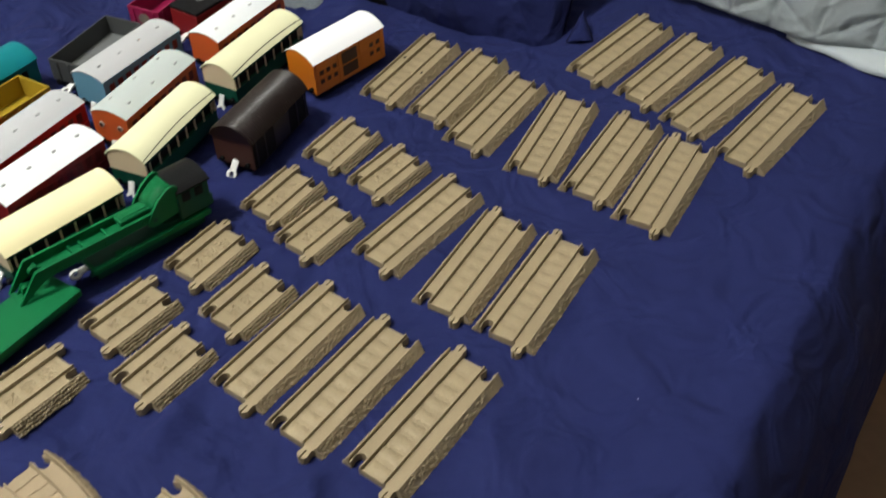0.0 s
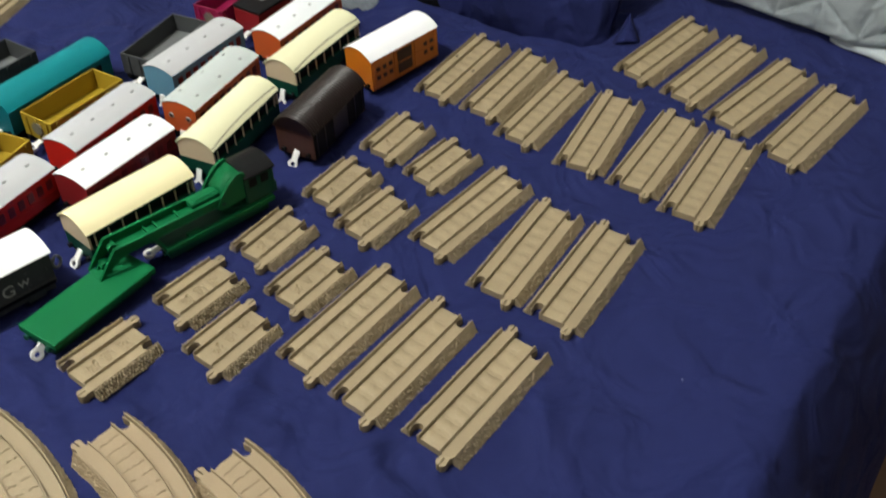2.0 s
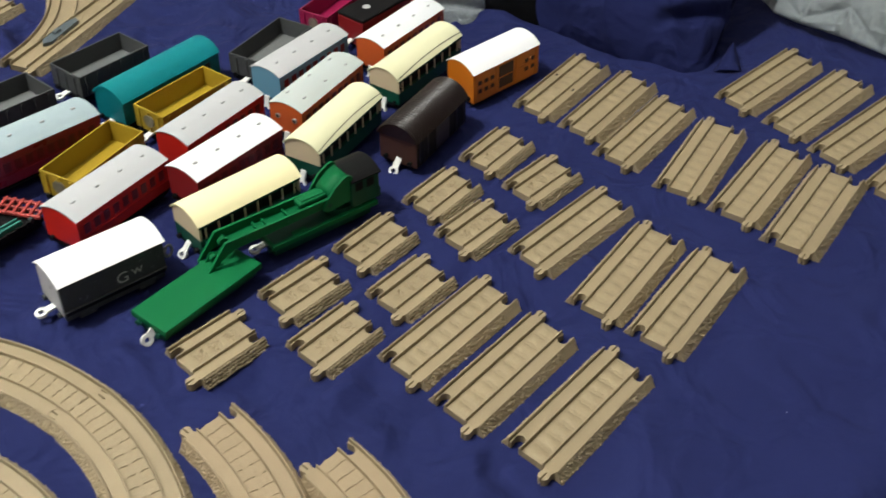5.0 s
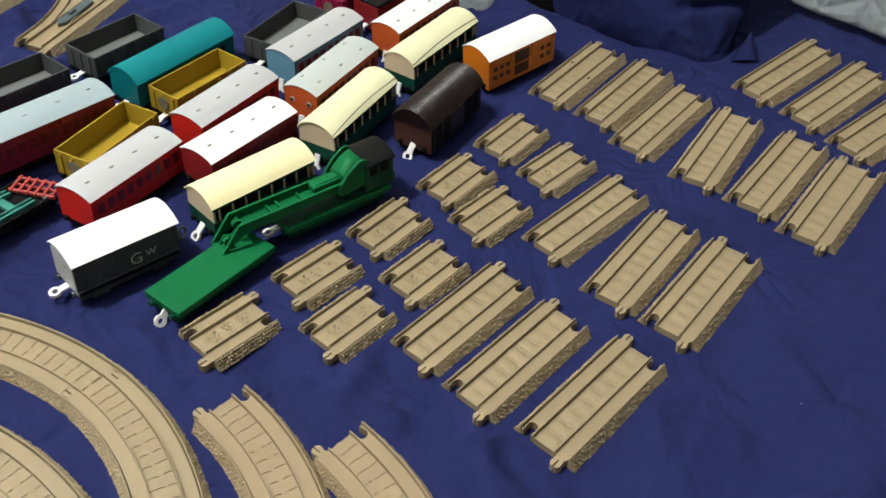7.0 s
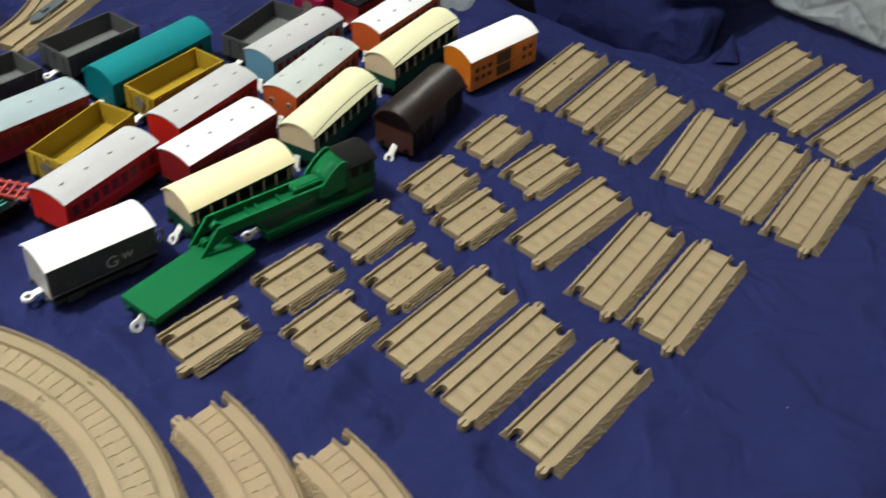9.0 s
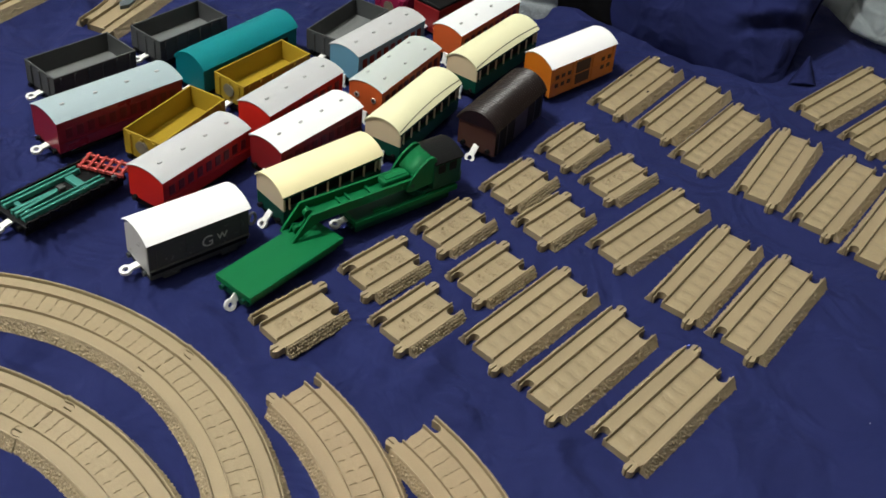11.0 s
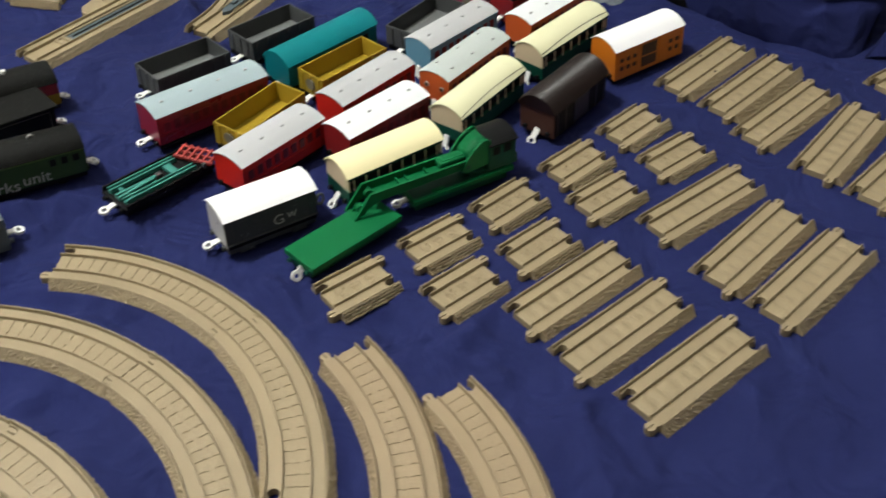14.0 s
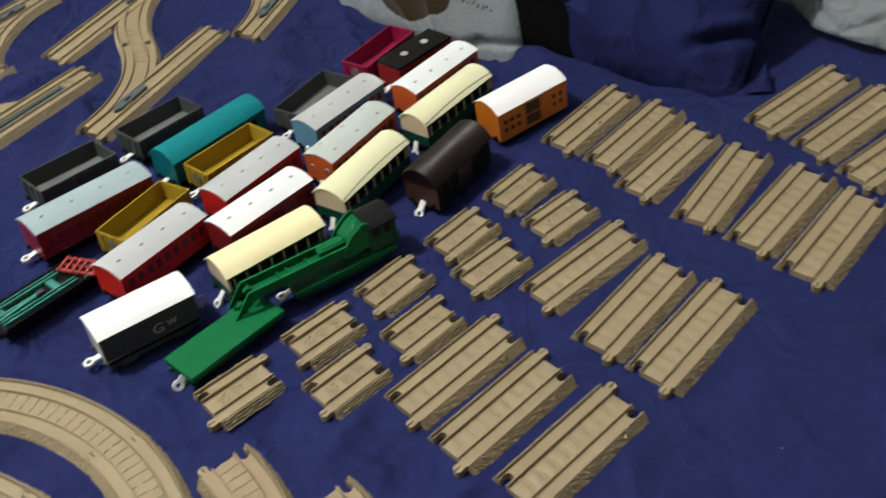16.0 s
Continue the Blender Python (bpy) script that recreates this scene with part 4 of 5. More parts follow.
for s in (-1, 1):
    part("side_wall", boxed(-0.0505, 0.0505, s * 0.0231 - 0.0006, s * 0.0231 + 0.0006, 0.009, 0.040, bevel=0.0003), BLACK, brown_van, "black planked side")
    part("side_door", boxed(-0.014, 0.014, s * 0.0238 - 0.0006, s * 0.0238 + 0.0006, 0.011, 0.039, bevel=0.0003), BROWN_ROOF, brown_van)
    for x in (-0.046, -0.03, 0.03, 0.046):
        part("strap", boxed(x - 0.001, x + 0.001, s * 0.0238 - 0.0004, s * 0.0238 + 0.0004, 0.01, 0.039), BROWN_ROOF, brown_van)
put(brown_van, -0.1155, 0.861, 72.0, 0.040)

black_van = thing("covered_van", "dark red van with a black top and two pale discs", "toy van")
add_running_gear(black_van, 0.1, 0.043, DARK_RED)
part("body", boxed(-0.05, 0.05, -0.0215, 0.0215, 0.0125, 0.04, bevel=0.001), DARK_RED, black_van)
part("top_cover", boxed(-0.05, 0.05, -0.022, 0.022, 0.04, 0.0445, bevel=0.0015), BLACK, black_van, "black top cover")
for x in (-0.019, 0.019):
    o = part("roof_disc", disc(0.0052, 0.0, 0.001, pose(0, 0, 0, 0, -90, 0), 24), VENT_GREY, black_van, "pale round cap")
    o.matrix_basis = pose(x, 0, 0.0443)
put(black_van, -0.2345, 1.0905, 64.0, 0.0445)

# flat truck with a stack of sea-green panels and a red ladder
flat = thing("flat_truck", "dark flat truck loaded with sea-green panels and a red lattice", "toy truck")
add_running_gear(flat, 0.108, 0.043, BLACK)
part("deck", boxed(-0.054, 0.054, -0.0215, 0.0215, 0.0125, 0.0165, bevel=0.0008), BLACK, flat)
for y, x_to in ((0.0128, 0.028), (-0.0128, 0.035)):
    rail = part("panel_rail", boxed(-0.05, x_to, y - 0.0036, y + 0.0036, 0.0168, 0.0196, bevel=0.0005), TEAL_GREEN, flat, "sea-green grooved rail")
    for s in (-1, 1):
        part("ridge", boxed(-0.05, x_to - 0.0006, y + s * 0.0027 - 0.0008, y + s * 0.0027 + 0.0008, 0.0194, 0.0222, bevel=0.0003), TEAL_GREEN, rail)
for y, turn, reach in ((0.0005, -1.5, 0.046), (-0.0052, 4.0, 0.044)):
    bar = part("panel_bar", boxed(0.0, reach, -0.0016, 0.0016, 0.0, 0.005, bevel=0.0004), TEAL_GREEN, flat, "sea-green plastic bar")
    bar.matrix_basis = pose(-0.051, y, 0.0168, 0, 0, turn)
for x, half in ((-0.0405, 0.0022), (0.0145, 0.0042)):
    part("panel_tie", boxed(x - half, x + half, -0.0125, 0.0125, 0.0168, 0.0206, bevel=0.0004), TEAL_GREEN, flat)
part("panel_peg", boxed(-0.003, 0.0035, -0.0015, 0.005, 0.0165, 0.0205, bevel=0.0006), GREY, flat, "grey plastic peg")
for x in (0.042, 0.048):
    for y in (-0.0195, 0.0195):
        part("load_block", boxed(x - 0.002, x + 0.002, y - 0.002, y + 0.002, 0.0165, 0.0225, bevel=0.0006), GREY, flat)
lattice = part("lattice", boxed(-0.001, 0.001, -0.022, 0.022, 0.0, 0.0028, bevel=0.0003), CORAL, flat, "coral red ladder-like lattice")
lattice.matrix_basis = pose(0.0475, -0.001, 0.0196, 0, 0, 24)
for x in (-0.0092, 0.0092):
    part("lattice_rail", boxed(x - 0.0013, x + 0.0013, -0.0225, 0.0225, 0.0, 0.0034, bevel=0.0004), CORAL, lattice)
for k in range(6):
    y = -0.0195 + 0.0078 * k
    part("lattice_rung", boxed(-0.0118, 0.0118, y - 0.0013, y + 0.0013, 0.0008, 0.004, bevel=0.0004), CORAL, lattice)
for s in (-1, 1):
    part("side_rail", boxed(-0.053, 0.053, s * 0.0205 - 0.0008, s * 0.0205 + 0.0008, 0.0165, 0.0205 + 0.001 * s, bevel=0.0003), BLACK, flat)
for k in range(10):
    x = -0.05 + 0.0108 * k
    for s in (-1, 1):
        part("stake", boxed(x - 0.0014, x + 0.0014, s * 0.0212 - 0.0012, s * 0.0212 + 0.0012, 0.013, 0.0215, bevel=0.0003), BLACK, flat)
put(flat, -0.462, 0.574, 71.5, 0.017)

# crane and its match truck
match_truck = thing("match_truck", "plain green flat truck under the crane's boom", "toy truck")
add_running_gear(match_truck, 0.11, 0.038, GREEN_DARK, hang=30, twist=62, tuck=0.0035, swing=8)
part("deck", boxed(-0.056, 0.056, -0.0215, 0.0215, 0.0145, 0.021, bevel=0.0008), GREEN, match_truck)
part("underframe", boxed(-0.05, 0.05, -0.015, 0.015, 0.0115, 0.0147), GREEN_DARK, match_truck)
put(match_truck, -0.247, 0.5705, 67.3, 0.021)
crane = thing("crane_truck", "green railway crane with a lowered boom and black cab roof", "toy crane")
add_running_gear(crane, 0.112, 0.036, GREEN_DARK, loop=True)
part("underframe", boxed(-0.05, 0.05, -0.014, 0.014, 0.0115, 0.0168), GREEN_DARK, crane)
part("deck", boxed(-0.058, 0.059, -0.0166, 0.0166, 0.0165, 0.0198), GREEN_DARK, crane, "dark green sunken deck")
for y in (-0.0186, 0.0186):
    part("running_board", boxed(-0.059, 0.06, y - 0.0021, y + 0.0021, 0.0165, 0.0222, bevel=0.0006), GREEN, crane)
for x in (-0.0575, 0.0585):
    part("end_beam", boxed(x - 0.0015, x + 0.0015, -0.0165, 0.0165, 0.0165, 0.0222, bevel=0.0005), GREEN, crane)
part("deck_plate", boxed(-0.034, -0.02, -0.0164, -0.0115, 0.0198, 0.0228, bevel=0.0004), GREEN, crane)
part("turntable", disc(0.0164, 0.0, 0.0062, pose(0.025, 0, 0.0198, 0, -90, 0), 28), GREEN_DARK, crane)


def side_plate(outline, y, thick=0.0018):
    """Plate in the x-z plane."""
    bm = bmesh.new()
    add_prism(bm, outline, y - thick / 2, y + thick / 2)
    for v in bm.verts:
        v.co = Vector((v.co.x, v.co.z, v.co.y))
    return bm


BOOM = [(-0.1225, 0.0215), (-0.1185, 0.0215), (-0.112, 0.027), (-0.094, 0.0355), (0.008, 0.0362), (0.012, 0.041), (0.008, 0.0455), (-0.1025, 0.0468)]
boom = part("boom", side_plate(BOOM, -0.0148), GREEN, crane, "green boom of two side beams")
part("side_beam", side_plate(BOOM, 0.0045), GREEN, boom)
part("beam_lip", side_plate([(-0.1225, 0.0225), (-0.1205, 0.0218), (-0.1015, 0.0457), (0.008, 0.0444), (0.008, 0.0457), (-0.1027, 0.0471)], -0.0155, 0.0026), GREEN, boom)
part("beam_lip", side_plate([(-0.1225, 0.0225), (-0.1205, 0.0218), (-0.1015, 0.0457), (0.008, 0.0444), (0.008, 0.0457), (-0.1027, 0.0471)], 0.0045, 0.0026), GREEN, boom)
for x, z in ((-0.097, 0.042), (-0.066, 0.041), (-0.056, 0.041), (-0.034, 0.041)):
    part("cross_member", boxed(x - 0.0011, x + 0.0011, -0.0148, 0.0045, z - 0.003, z), GREEN, boom)
part("boom_floor", boxed(-0.095, 0.006, -0.014, 0.0038, 0.0368, 0.038), GREEN, boom)
part("foot_bar", boxed(-0.1225, -0.1185, -0.0165, 0.0062, 0.0205, 0.0228), GREEN, boom)
part("boom_brace", side_plate([(-0.112, 0.022), (-0.108, 0.022), (-0.094, 0.042), (-0.098, 0.042)], -0.005), GREEN, boom)
for y in (-0.0115, -0.001):
    part("foot_bracket", side_plate([(-0.118, 0.0222), (-0.109, 0.0222), (-0.106, 0.0285), (-0.1125, 0.031)], y, 0.0016), GREEN, boom)
for x, z in ((-0.1005, 0.0415), (-0.111, 0.0268)):
    o = part("pulley", disc(0.0042, -0.0022, 0.0022, pose(0, 0, 0, 0, 0, 90), 18), GREEN, boom)
    o.matrix_basis = pose(x, -0.0055, z)
for x in (-0.085, -0.04, -0.004):
    part("rivet", disc(0.0012, -0.0169, -0.0155, pose(0, 0, 0, 0, 0, 90), 10), GREEN, boom).matrix_basis = pose(x, 0, 0.0395)
part("winch_box", boxed(-0.022, 0.008, -0.011, 0.001, 0.0425, 0.0485, bevel=0.0016), GREEN, crane)
part("winch_lid", boxed(-0.018, 0.006, -0.0085, -0.0015, 0.0485, 0.0495, bevel=0.0004), GREEN, crane)
GANTRY = [(-0.001, 0.036), (0.003, 0.032), (0.01, 0.032), (0.033, 0.034), (0.033, 0.0605), (0.029, 0.0635), (0.024, 0.063), (0.013, 0.0555), (0.005, 0.046)]
for y in (-0.0165, 0.0115):
    part("gantry_plate", side_plate(GANTRY, y, 0.0026), GREEN, crane)
bm = bmesh.new()
for a, b in (((0.0075, 0.0465), (0.011, 0.0505)), ((0.011, 0.0505), (0.019, 0.0575)), ((0.019, 0.0575), (0.029, 0.0622))):
    q = [bm.verts.new((x, y, z)) for (x, z) in (a, b) for y in (-0.0155, 0.0065)]
    bm.faces.new((q[0], q[1], q[3], q[2]))
bmesh.ops.remove_doubles(bm, verts=bm.verts, dist=0.0001)
bmesh.ops.solidify(bm, geom=bm.faces[:], thickness=0.0015)
part("front_panel", bm, GREEN, crane, "curved green front panel", smooth=True)
part("cab", boxed(0.03, 0.063, -0.0195, 0.0195, 0.0245, 0.055, bevel=0.0015), CAB_GREEN, crane, "deep green cab")
for x in (0.039, 0.052):
    part("cab_window", boxed(x - 0.0042, x + 0.0042, -0.0199, -0.0192, 0.043, 0.0525), BLACK, crane, "dark cab window")
add_shell(crane, 0.034, 0.0405, 0.054, 0.0565, 0.0065, BLACK, "cab_roof", "black curved cab roof").matrix_basis = pose(0.0475, 0, 0)
part("counterweight", boxed(0.052, 0.066, -0.018, 0.018, 0.0235, 0.036, bevel=0.0015), GREEN_DARK, crane)
o = part("boom_pin", disc(0.0024, -0.0185, 0.0135, pose(0, 0, 0, 0, 0, 90), 14), GREEN_DARK, crane)
o.matrix_basis = pose(0.0065, 0.0005, 0.0385)
crane.matrix_basis = on_bed(-0.1826, 0.6945, 52.2, up=0.02)
stands_on(crane.matrix_basis, 0.055, 0.02)

# ---- engines at the bed's left side ----
diesel = thing("diesel_railcar", "olive green railcar with a black roof and chalk writing", "toy engine")
add_running_gear(diesel, 0.128, 0.043, BLACK, hang=24)
add_shell(diesel, 0.128, 0.043, 0.0125, 0.042, 0.0125, DIESEL_GREEN)
add_roof(diesel, 0.128, 0.0435, 0.042, 0.013, BLACK_ROOF, thick=0.002, over=0.0004, label="worn black roof")
add_windows(diesel, 0.128, 0.043, 0.029, 0.037, 3, BLACK, 0.55, -0.47, -0.2)
add_windows(diesel, 0.128, 0.043, 0.029, 0.037, 3, BLACK, 0.55, 0.2, 0.47)
for s in (-1, 1):
    part("waist_stripe", boxed(-0.063, 0.063, s * 0.0216 - 0.0003, s * 0.0216 + 0.0003, 0.0398, 0.041), DIESEL_TRIM, diesel, "faded green waist stripe")
bm = bmesh.new()
hoop = [(0.0036 * math.cos(math.pi * k / 10), 0.0036 * math.sin(math.pi * k / 10)) for k in range(11)]
rings = [[bm.verts.new((x * f, side * 0.0012, z * f)) for f in (1.0, 0.5) for side in (-1, 1)] for x, z in hoop]
for q0, q1 in zip(rings, rings[1:]):
    for i, j in ((0, 1), (1, 3), (3, 2), (2, 0)):
        bm.faces.new((q0[i], q0[j], q1[j], q1[i]))
for q0 in (rings[0], rings[-1]):
    bm.faces.new((q0[0], q0[1], q0[3], q0[2]))
part("roof_hoop", bm, STEEL, diesel, "small grey metal hoop").matrix_basis = pose(-0.02, 0, 0.0543)
lettering("unit", 0.018, diesel, pose(-0.013, 0.0219, 0.0148, 90, 3, 180), CHALK)
lettering("works", 0.018, diesel, pose(0.026, 0.0219, 0.0128, 90, 3, 180), CHALK)
diesel.matrix_basis = on_bed(-0.5855, 0.5155, 57 + 180, up=0.045)
stands_on(diesel.matrix_basis, 0.055, 0.02)

tender = thing("tender_wagon", "black high-sided wagon with a worn flat top", "toy truck")
add_running_gear(tender, 0.11, 0.043, BLACK, hang=24)
part("body", boxed(-0.054, 0.054, -0.0205, 0.0205, 0.0125, 0.04, bevel=0.001), BLACK, tender)
part("top", boxed(-0.057, 0.057, -0.024, 0.024, 0.04, 0.0435, bevel=0.001), BLACK_ROOF, tender, "scuffed black top")
for s in (-1, 1):
    for z in (0.0165, 0.036):
        part("lining", boxed(-0.048, 0.048, s * 0.0206 - 0.0002, s * 0.0206 + 0.0002, z, z + 0.0006), FACE_GREY, tender)
    for x in (-0.048, 0.0474):
        part("lining", boxed(x, x + 0.0006, s * 0.0206 - 0.0002, s * 0.0206 + 0.0002, 0.0165, 0.0366), FACE_GREY, tender)
    part("emblem", disc(0.0026, -0.0003, 0.0003, pose(0, 0, 0, 0, 0, 90), 16), RUST, tender, "small rusty emblem").matrix_basis = pose(0.012, s * 0.0207, 0.0275)
tender.matrix_basis = on_bed(-0.648, 0.561, 67 + 180, up=0.0435)
stands_on(tender.matrix_basis, 0.055, 0.02)

red_engine = thing("diesel_engine", "red and ochre engine with a black rounded roof", "toy engine")
add_running_gear(red_engine, 0.12, 0.043, BLACK, hang=24)
part("lower_body", boxed(-0.06, 0.06, -0.0215, 0.0215, 0.0115, 0.0255, bevel=0.001), YELLOW, red_engine, "ochre lower body")
add_shell(red_engine, 0.119, 0.0425, 0.0255, 0.040, 0.0135, DARK_RED, "upper_body")
add_roof(red_engine, 0.07, 0.043, 0.0395, 0.0145, BLACK_ROOF, thick=0.002, over=0.0005).matrix_basis = pose(-0.025, 0, 0)
part("bonnet", boxed(0.018, 0.05, -0.015, 0.015, 0.045, 0.057, bevel=0.003), RED, red_engine, "bright red bonnet")
o = part("roof_pin", disc(0.0026, 0.0, 0.004, pose(0, 0, 0, 0, -90, 0), 14), COUPLER, red_engine)
o.matrix_basis = pose(-0.012, 0.0, 0.0535)
red_engine.matrix_basis = on_bed(-0.686, 0.602, 62 + 180, up=0.045)
stands_on(red_engine.matrix_basis, 0.055, 0.02)

grey_loco = thing("steam_engine", "slate grey tank engine with rusty brown wheels", "toy engine")
add_running_gear(grey_loco, 0.11, 0.042, LOCO_GREY, wheel_r=0.009)
part("body", boxed(-0.054, 0.054, -0.0205, 0.0205, 0.0125, 0.034, bevel=0.0015), LOCO_GREY, grey_loco)
for s in (-1, 1):
    part("side_wall", boxed(-0.054, 0.01, s * 0.0195 - 0.0009, s * 0.0195 + 0.0009, 0.034, 0.043, bevel=0.0004), LOCO_GREY, grey_loco)
    part("drive_wheel", disc(0.0115, -0.0015, 0.0015, pose(-0.026, s * 0.0215, 0.0115, 0, 0, 90), 24), RUST, grey_loco, "rusty brown wheel")
part("end_wall", boxed(-0.054, -0.0522, -0.0195, 0.0195, 0.034, 0.043, bevel=0.0004), LOCO_GREY, grey_loco)
bm = bmesh.new()
rnd = random.Random(4)
for _ in range(60):
    x, y, r = rnd.uniform(-0.05, 0.006), rnd.uniform(-0.016, 0.016), rnd.uniform(0.002, 0.004)
    add_box(bm, x - r, x + r, y - r, y + r, 0.033, 0.037 + rnd.uniform(0, 0.004), m=None)
part("load", bm, RUST, grey_loco, "rusty brown coal load")
grey_loco.matrix_basis = on_bed(-0.564, 0.395, 60 + 180, up=0.04)
stands_on(grey_loco.matrix_basis, 0.055, 0.02)


# ---- cushions and quilt at the head of the bed ----
def cushion(name, label, width, height, thick, mat, m, rough=0.006, seed=0.0, power=2.6, fold=0.012, ridge=1.0, fine=1):
    """A stuffed cushion: pinched at the rim, dented and creased."""
    bm = bmesh.new()
    nu, nv = 56 * fine, 44 * fine
    for face in (1, -1):
        grid = []
        for i in range(nu + 1):
            line = []
            for j in range(nv + 1):
                a, b = 2 * i / nu - 1, 2 * j / nv - 1
                puff = max(0.0, (1 - abs(a) ** power) * (1 - abs(b) ** power)) ** 0.5
                p = Vector((a * width / 2, 0, b * height / 2))
                pull = 1 - 0.05 * (1 - a * a) * abs(b) - 0.05 * (1 - b * b) * abs(a)
                q = Vector((p.x * pull, face * thick / 2 * puff, p.z * pull))
                n1 = noise.noise(Vector((q.x * 9 + seed, q.z * 9, seed)))
                n2 = 1 - abs(noise.noise(Vector(((q.x * 12 + q.z * 14) * ridge + seed, (q.z * 5 - q.x * 7) * ridge, seed + 3))))
                q.y += face * (rough * n1 + fold * (n2 ** 4 - 0.5) * puff)
                line.append(bm.verts.new(q))
            grid.append(line)
        for i in range(nu):
            for j in range(nv):
                f = (grid[i][j], grid[i + 1][j], grid[i + 1][j + 1], grid[i][j + 1])
                bm.faces.new(f if face > 0 else f[::-1])
    bmesh.ops.remove_doubles(bm, verts=bm.verts, dist=0.0008)
    ob = part(name, bm, mat, smooth=True)
    ob.matrix_basis = m
    return tagged(ob, label, "cushion")


def stand(x, y, yaw, lean, height, sink=0.015):
    """Pose of a cushion that stands on the bed with its foot at (x, y), leaning back."""
    return pose(x, y, bed_z(x, y) - sink, 0, 0, yaw) @ pose(0, 0, 0, -lean, 0, 0) @ pose(0, 0, height / 2)


cushion("pillow", "navy blue pillow leaning at the head of the bed", 0.34, 0.3, 0.13, PILLOW_BLUE, stand(0.032, 1.129, -25.5, 30, 0.3, 0.03), 0.012, 2.0, fold=0.02, ridge=0.62, fine=2)
pillow = bpy.data.objects["pillow"]
for v in pillow.data.vertices:
    if v.co.y < 0:
        # a deep slanting crease, with the cloth bunched up above it
        along, off = 0.88 * (v.co.x - 0.11) + 0.475 * (v.co.z + 0.072), 0.88 * (v.co.z + 0.072) - 0.475 * (v.co.x - 0.11) + 0.004 * noise.noise(v.co * 25)
        reach = math.exp(-((along - 0.03) / 0.042) ** 4)
        v.co.y += reach * (0.013 * math.exp(-(off / 0.008) ** 2) - 0.007 * math.exp(-((off - 0.016) / 0.01) ** 2))
        v.co.y += 0.004 * noise.noise(Vector((v.co.x * 22 + v.co.z * 14, v.co.z * 9, 3.0)))


def corner_flap(left, right, apex):
    """A tongue of the pillowcase that lies folded on the sheet, thick and rounded."""
    bm = bmesh.new()
    n, m = 12, 10
    left, right, apex = Vector(left), Vector(right), Vector(apex)
    up = (right - left).cross(apex - left).normalized()
    for face in (1, -1):
        grid = []
        for j in range(m + 1):
            f = j / m
            a, b = left.lerp(apex, f * 0.94), right.lerp(apex, f * 0.94)
            row = []
            for i in range(n + 1):
                g = i / n
                p = a.lerp(b, g)
                edge = (1 - (2 * g - 1) ** 2) * (1 - 0.7 * f)
                row.append(bm.verts.new(p + up * (face * 0.004 * edge ** 0.5 + 0.006 * edge + 0.0015 * noise.noise(p * 90))))
            grid.append(row)
        for j in range(m):
            for i in range(n):
                q = (grid[j][i], grid[j][i + 1], grid[j + 1][i + 1], grid[j + 1][i])
                bm.faces.new(q if face > 0 else q[::-1])
    bmesh.ops.remove_doubles(bm, verts=bm.verts, dist=0.0003)
    flap = part("corner_flap", bm, PILLOW_BLUE, pillow, "folded corner of the pillowcase", smooth=True)
    flap.matrix_basis = pillow.matrix_basis.inverted()


corner_flap((0.194, 1.064, bed_z(0.194, 1.064) - 0.002), (0.2275, 1.066, bed_z(0.2275, 1.066) - 0.002), (0.2125, 1.092, 0.045))
cushion("black_cushion", "black cushion wedged between pillow and fleece cushion", 0.16, 0.28, 0.08, BLACK_CLOTH, stand(-0.09, 1.178, -28, 20, 0.28, 0.02), 0.004, 5.0)
fleece = cushion("fleece_cushion", "fluffy grey fleece cushion with a brown suede middle", 0.375, 0.32, 0.14, FLEECE, stand(-0.285, 1.222, -27, 38, 0.32, 0.03), 0.012, 8.0, fold=0.016, fine=3)
for v in fleece.data.vertices:
    if v.co.y < 0 and v.co.x > 0.0:
        line = -0.14 + 0.35 * (v.co.x - 0.095) + 0.006 * noise.noise(v.co * 30)
        v.co.y += 0.014 * math.exp(-((v.co.z - line) / 0.006) ** 2) * min(1.0, v.co.x / 0.06)
fleece.data.materials.append(SUEDE)


def in_suede(x, z):
    return ((x + 0.005) / 0.125) ** 2 + (z / 0.13) ** 2 < 1 + 0.25 * noise.noise(Vector((x * 18, z * 18, 3)))


def make_pile():
    """Short tufts that cover the fleece."""
    rnd = random.Random(11)
    faces = [p for p in fleece.data.polygons if p.center.y < 0 and p.center.z < 0.08]
    verts, quads = [], []
    for _ in range(22000):
        p = rnd.choice(faces)
        if in_suede(p.center.x, p.center.z):
            continue
        c = p.center + Vector((rnd.uniform(-0.002, 0.002), 0, rnd.uniform(-0.002, 0.002)))
        n = p.normal if p.normal.y < 0 else -p.normal
        flow = Vector((noise.noise(c * 60) * 2 + rnd.uniform(-1.2, 1.2), 0, -0.6 + rnd.uniform(-0.9, 0.9)))
        flow = (flow - n * flow.dot(n)).normalized()
        side = n.cross(flow) * rnd.uniform(0.0003, 0.0006)
        reach = rnd.uniform(0.0015, 0.003)
        mid, tip = c + flow * reach * 0.55 + n * rnd.uniform(0.0004, 0.001), c + flow * reach + n * rnd.uniform(-0.0002, 0.0004)
        k = len(verts)
        verts += [c - side, c + side, mid + side, mid - side, tip + side * 0.3, tip - side * 0.3]
        quads += [(k, k + 1, k + 2, k + 3), (k + 3, k + 2, k + 4, k + 5)]
    mesh = bpy.data.meshes.new("fur_cover")
    mesh.from_pydata(verts, [], quads)
    mesh.materials.append(PILE)
    ob = new("fur_cover", mesh)
    ob.parent = fleece
    ob["label"] = "fluffy grey fleece tufts"


make_pile()
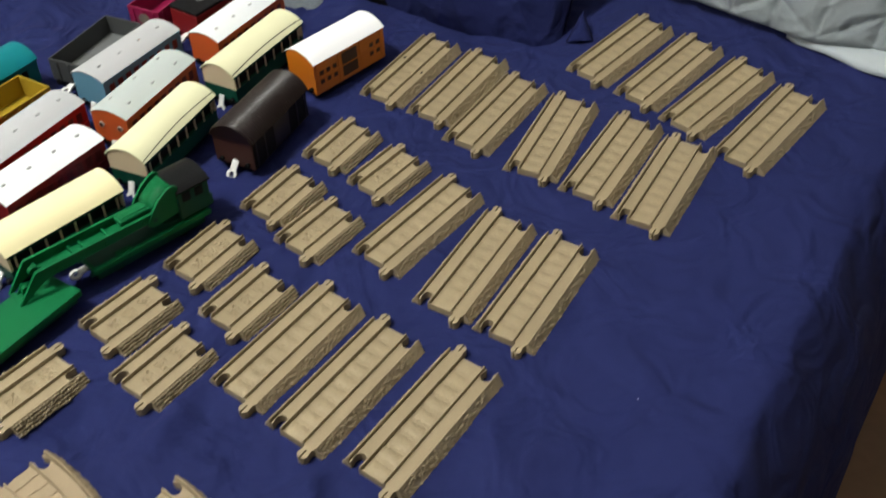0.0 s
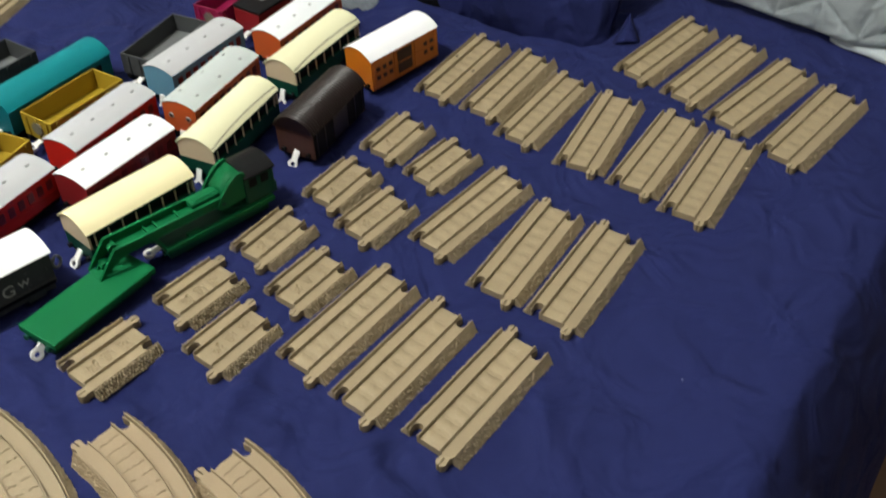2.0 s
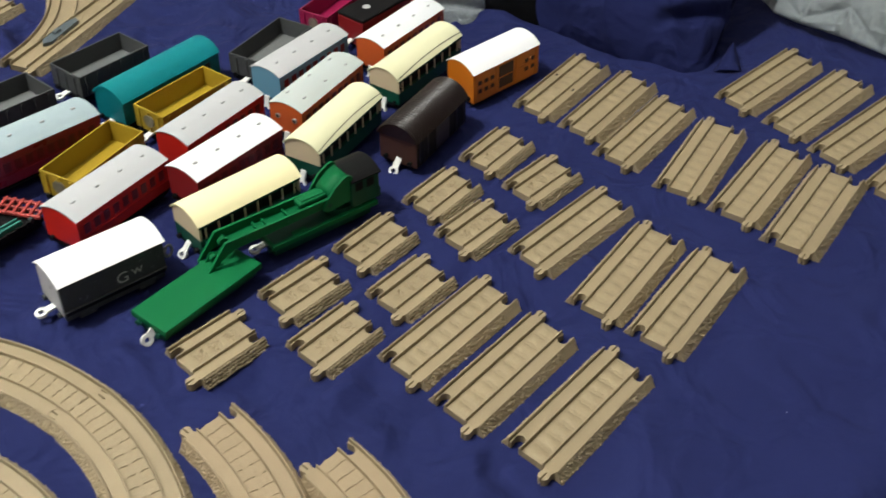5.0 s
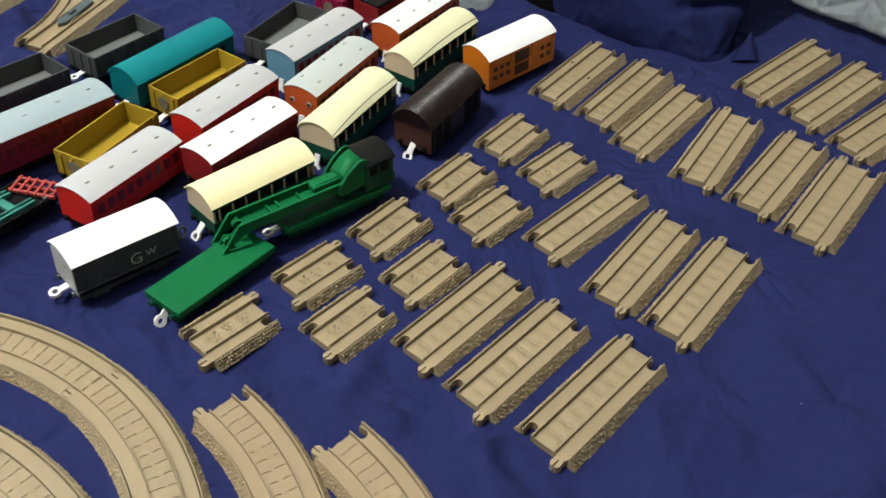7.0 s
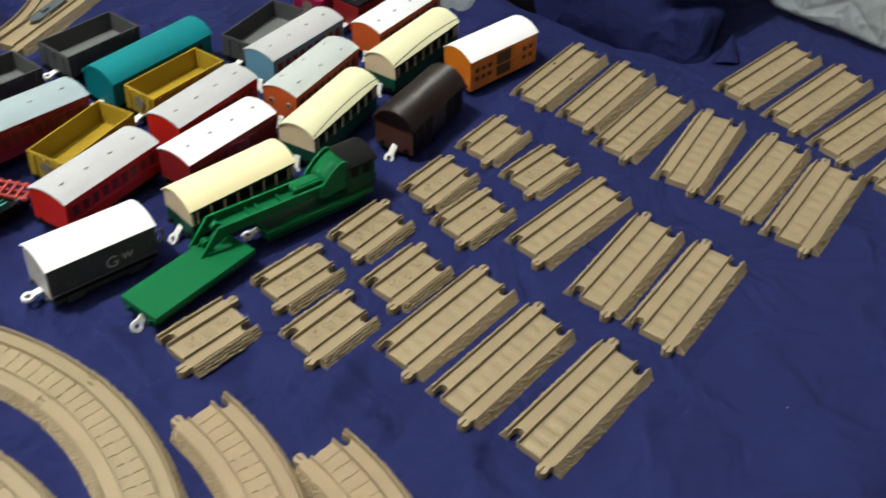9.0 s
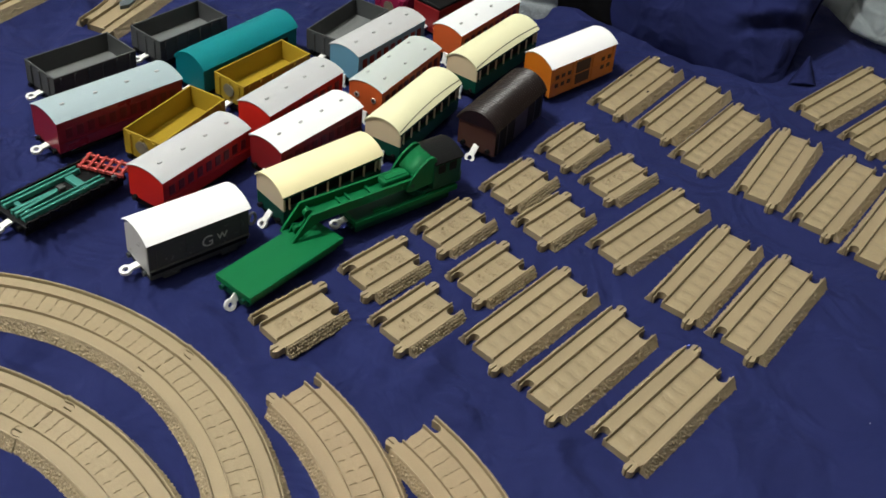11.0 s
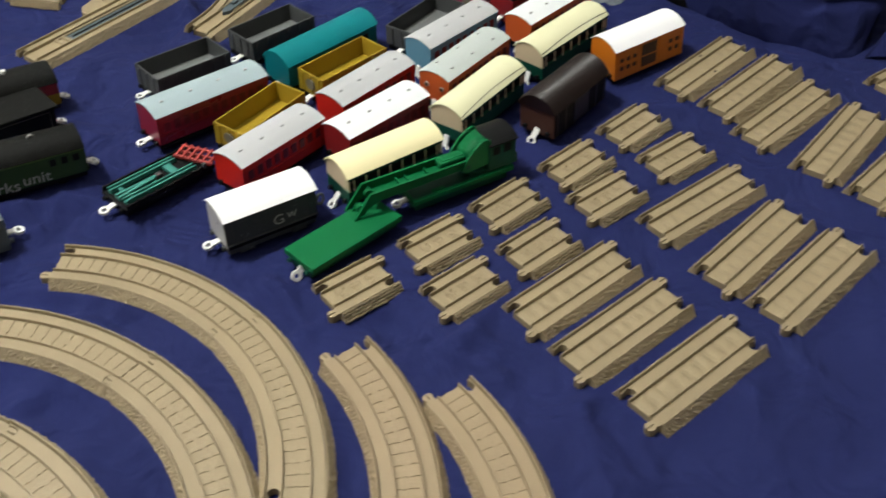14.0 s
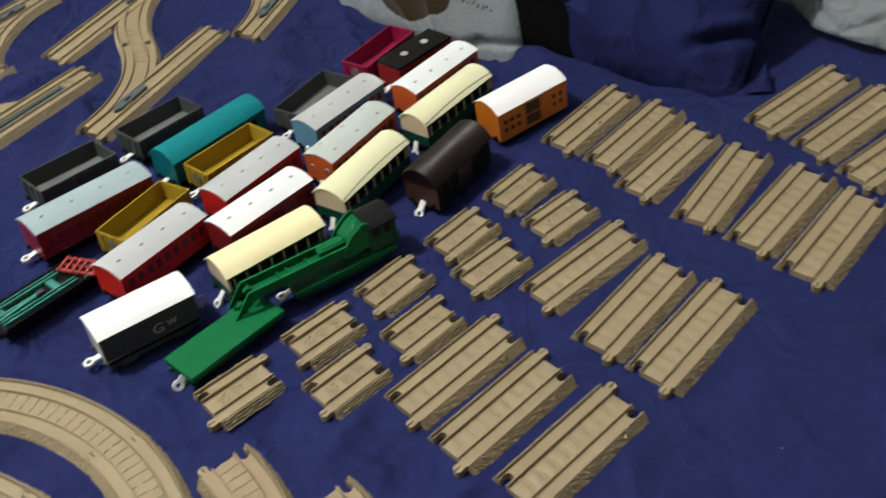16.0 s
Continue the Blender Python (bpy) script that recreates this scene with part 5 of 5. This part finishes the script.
# a short row of dark stitched strokes, too small to read
rnd = random.Random(5)
front = [p for p in fleece.data.polygons if p.normal.y < 0]
for k in range(9):
    spot = Vector((0.098 + 0.0062 * k, 0, -0.08 + 0.0015 * math.sin(k * 2.1)))
    near = min(front, key=lambda p: (p.center.x - spot.x) ** 2 + (p.center.z - spot.z) ** 2)
    tall = 0.003 + 0.004 * rnd.random()
    stroke = part("stitched_stroke", boxed(-0.0005, 0.0005, -0.0006, 0.0006, -tall / 2, tall / 2), BLACK_CLOTH, fleece)
    stroke.matrix_basis = Matrix.Translation(near.center + near.normal * 0.0022) @ pose(0, 0, 0, -20, rnd.uniform(-35, 35), 0)
for p in fleece.data.polygons:
    c = p.center
    if in_suede(c.x, c.z) and c.y < 0:
        p.material_index = 1


def make_quilt():
    """A quilted bedspread bunched up: puffed panels between stitched chevron seams, its lower edge just over the sheet."""
    bm = bmesh.new()
    nu, nv = 330, 170
    p0 = Vector((0.248, 1.19))
    along = Vector((0.777, -0.63)).normalized()
    back = Vector((-along.y, along.x))
    u0, u1, tall, col, rise_row = -0.11, 0.52, 0.36, 0.054, 0.056
    grid = []
    for i in range(nu + 1):
        line = []
        u = u0 + (u1 - u0) * i / nu
        set_back = 0.03 * min(1.0, max(0.0, (u - 0.27) / 0.1)) + 0.035 * min(1.0, max(0.0, (0.02 - u) / 0.06))
        for j in range(nv + 1):
            v = tall * j / nv
            bend_u = u + 0.005 * noise.noise(Vector((u * 11, v * 11, 8.0)))
            bend_v = v + 0.005 * noise.noise(Vector((u * 11, v * 11, 4.0)))
            zig = abs((bend_u / col) % 2 - 1)
            row, column = (bend_v - 0.012 - 0.03 * zig) / rise_row, bend_u / col
            seam = min(abs(row - round(row)) * rise_row, abs(column - round(column)) * col)
            pucker = max(0.0, 1 - 2.6 * abs(noise.noise(Vector((u * 55 + v * 20, v * 34 - u * 16, 1.0))))) ** 2
            pucker2 = max(0.0, 1 - 2.6 * abs(noise.noise(Vector((u * 24 - v * 30, v * 28 + u * 14, 6.0))))) ** 2
            puff = 0.0105 * (1 - math.exp(-seam / 0.0065)) + 0.0032 * pucker * math.exp(-seam / 0.012) + 0.0028 * pucker2
            lump = 0.012 * noise.noise(Vector((u * 7, v * 7, 2.0))) + 0.006 * noise.noise(Vector((u * 16, v * 16, 5.0)))
            swell = puff + lump * min(1.0, v / 0.04)
            under = 0.012 * math.exp(-v / 0.006)
            depth = set_back + under + 0.42 * v
            base = p0 + along * u + back * (depth + 0.006 * noise.noise(Vector((u * 10, 1, 1))))
            z = bed_z(p0.x + along.x * u, p0.y + along.y * u) + 0.008 + 0.004 * noise.noise(Vector((u * 14, 5, 2))) + 0.85 * v
            line.append(bm.verts.new((base.x - back.x * swell * 0.85, base.y - back.y * swell * 0.85, z + swell * 0.45)))
        grid.append(line)
    for i in range(nu):
        for j in range(nv):
            bm.faces.new((grid[i][j], grid[i + 1][j], grid[i + 1][j + 1], grid[i][j + 1]))
    bmesh.ops.solidify(bm, geom=bm.faces[:], thickness=0.008)
    quilt = tagged(part("quilt", bm, QUILT, smooth=True), "pale grey quilted bedspread bunched at the head of the bed", "quilt")
    bm = bmesh.new()
    rows = []
    for i in range(81):
        u = 0.235 + 0.285 * i / 80
        out = 0.012 * min(1.0, (u - 0.235) / 0.06) - 0.012 + 0.005 * noise.noise(Vector((u * 22, 3, 3)))
        ring = []
        for f, h in ((0.0, 0.0005), (-0.003, 0.004), (-0.001, 0.009), (0.006, 0.012), (0.02, 0.013), (0.045, 0.012)):
            q = p0 + along * u + back * (f - out)
            ring.append(bm.verts.new((q.x, q.y, bed_z(q.x, q.y) + h + 0.002 * noise.noise(Vector((u * 30, f * 90, 6))))))
        rows.append(ring)
    for a, b in zip(rows, rows[1:]):
        for i in range(5):
            bm.faces.new((a[i], a[i + 1], b[i + 1], b[i]))
    part("underlying_fold", bm, QUILT, quilt, "lower fold of the quilt", smooth=True)
    return quilt


make_quilt()


# a speck of lint on the sheet
rnd = random.Random(21)
for x, y in ((0.2535, 0.56),):
    bm = bmesh.new()
    add_box(bm, -0.0006, 0.0006, -0.0003, 0.0003, 0, 0.0004, bevel=0.0001)
    speck = part("lint_speck", bm, ROOF_GREY)
    FOOTPRINTS.append((x, y, 0.004))
    speck.matrix_basis = on_bed(x, y, rnd.uniform(0, 180), lift=0.0004)
    tagged(speck, "tiny white speck of lint on the sheet", "lint")


# the sheet, pressed flat under everything that stands on it
make_sheet()
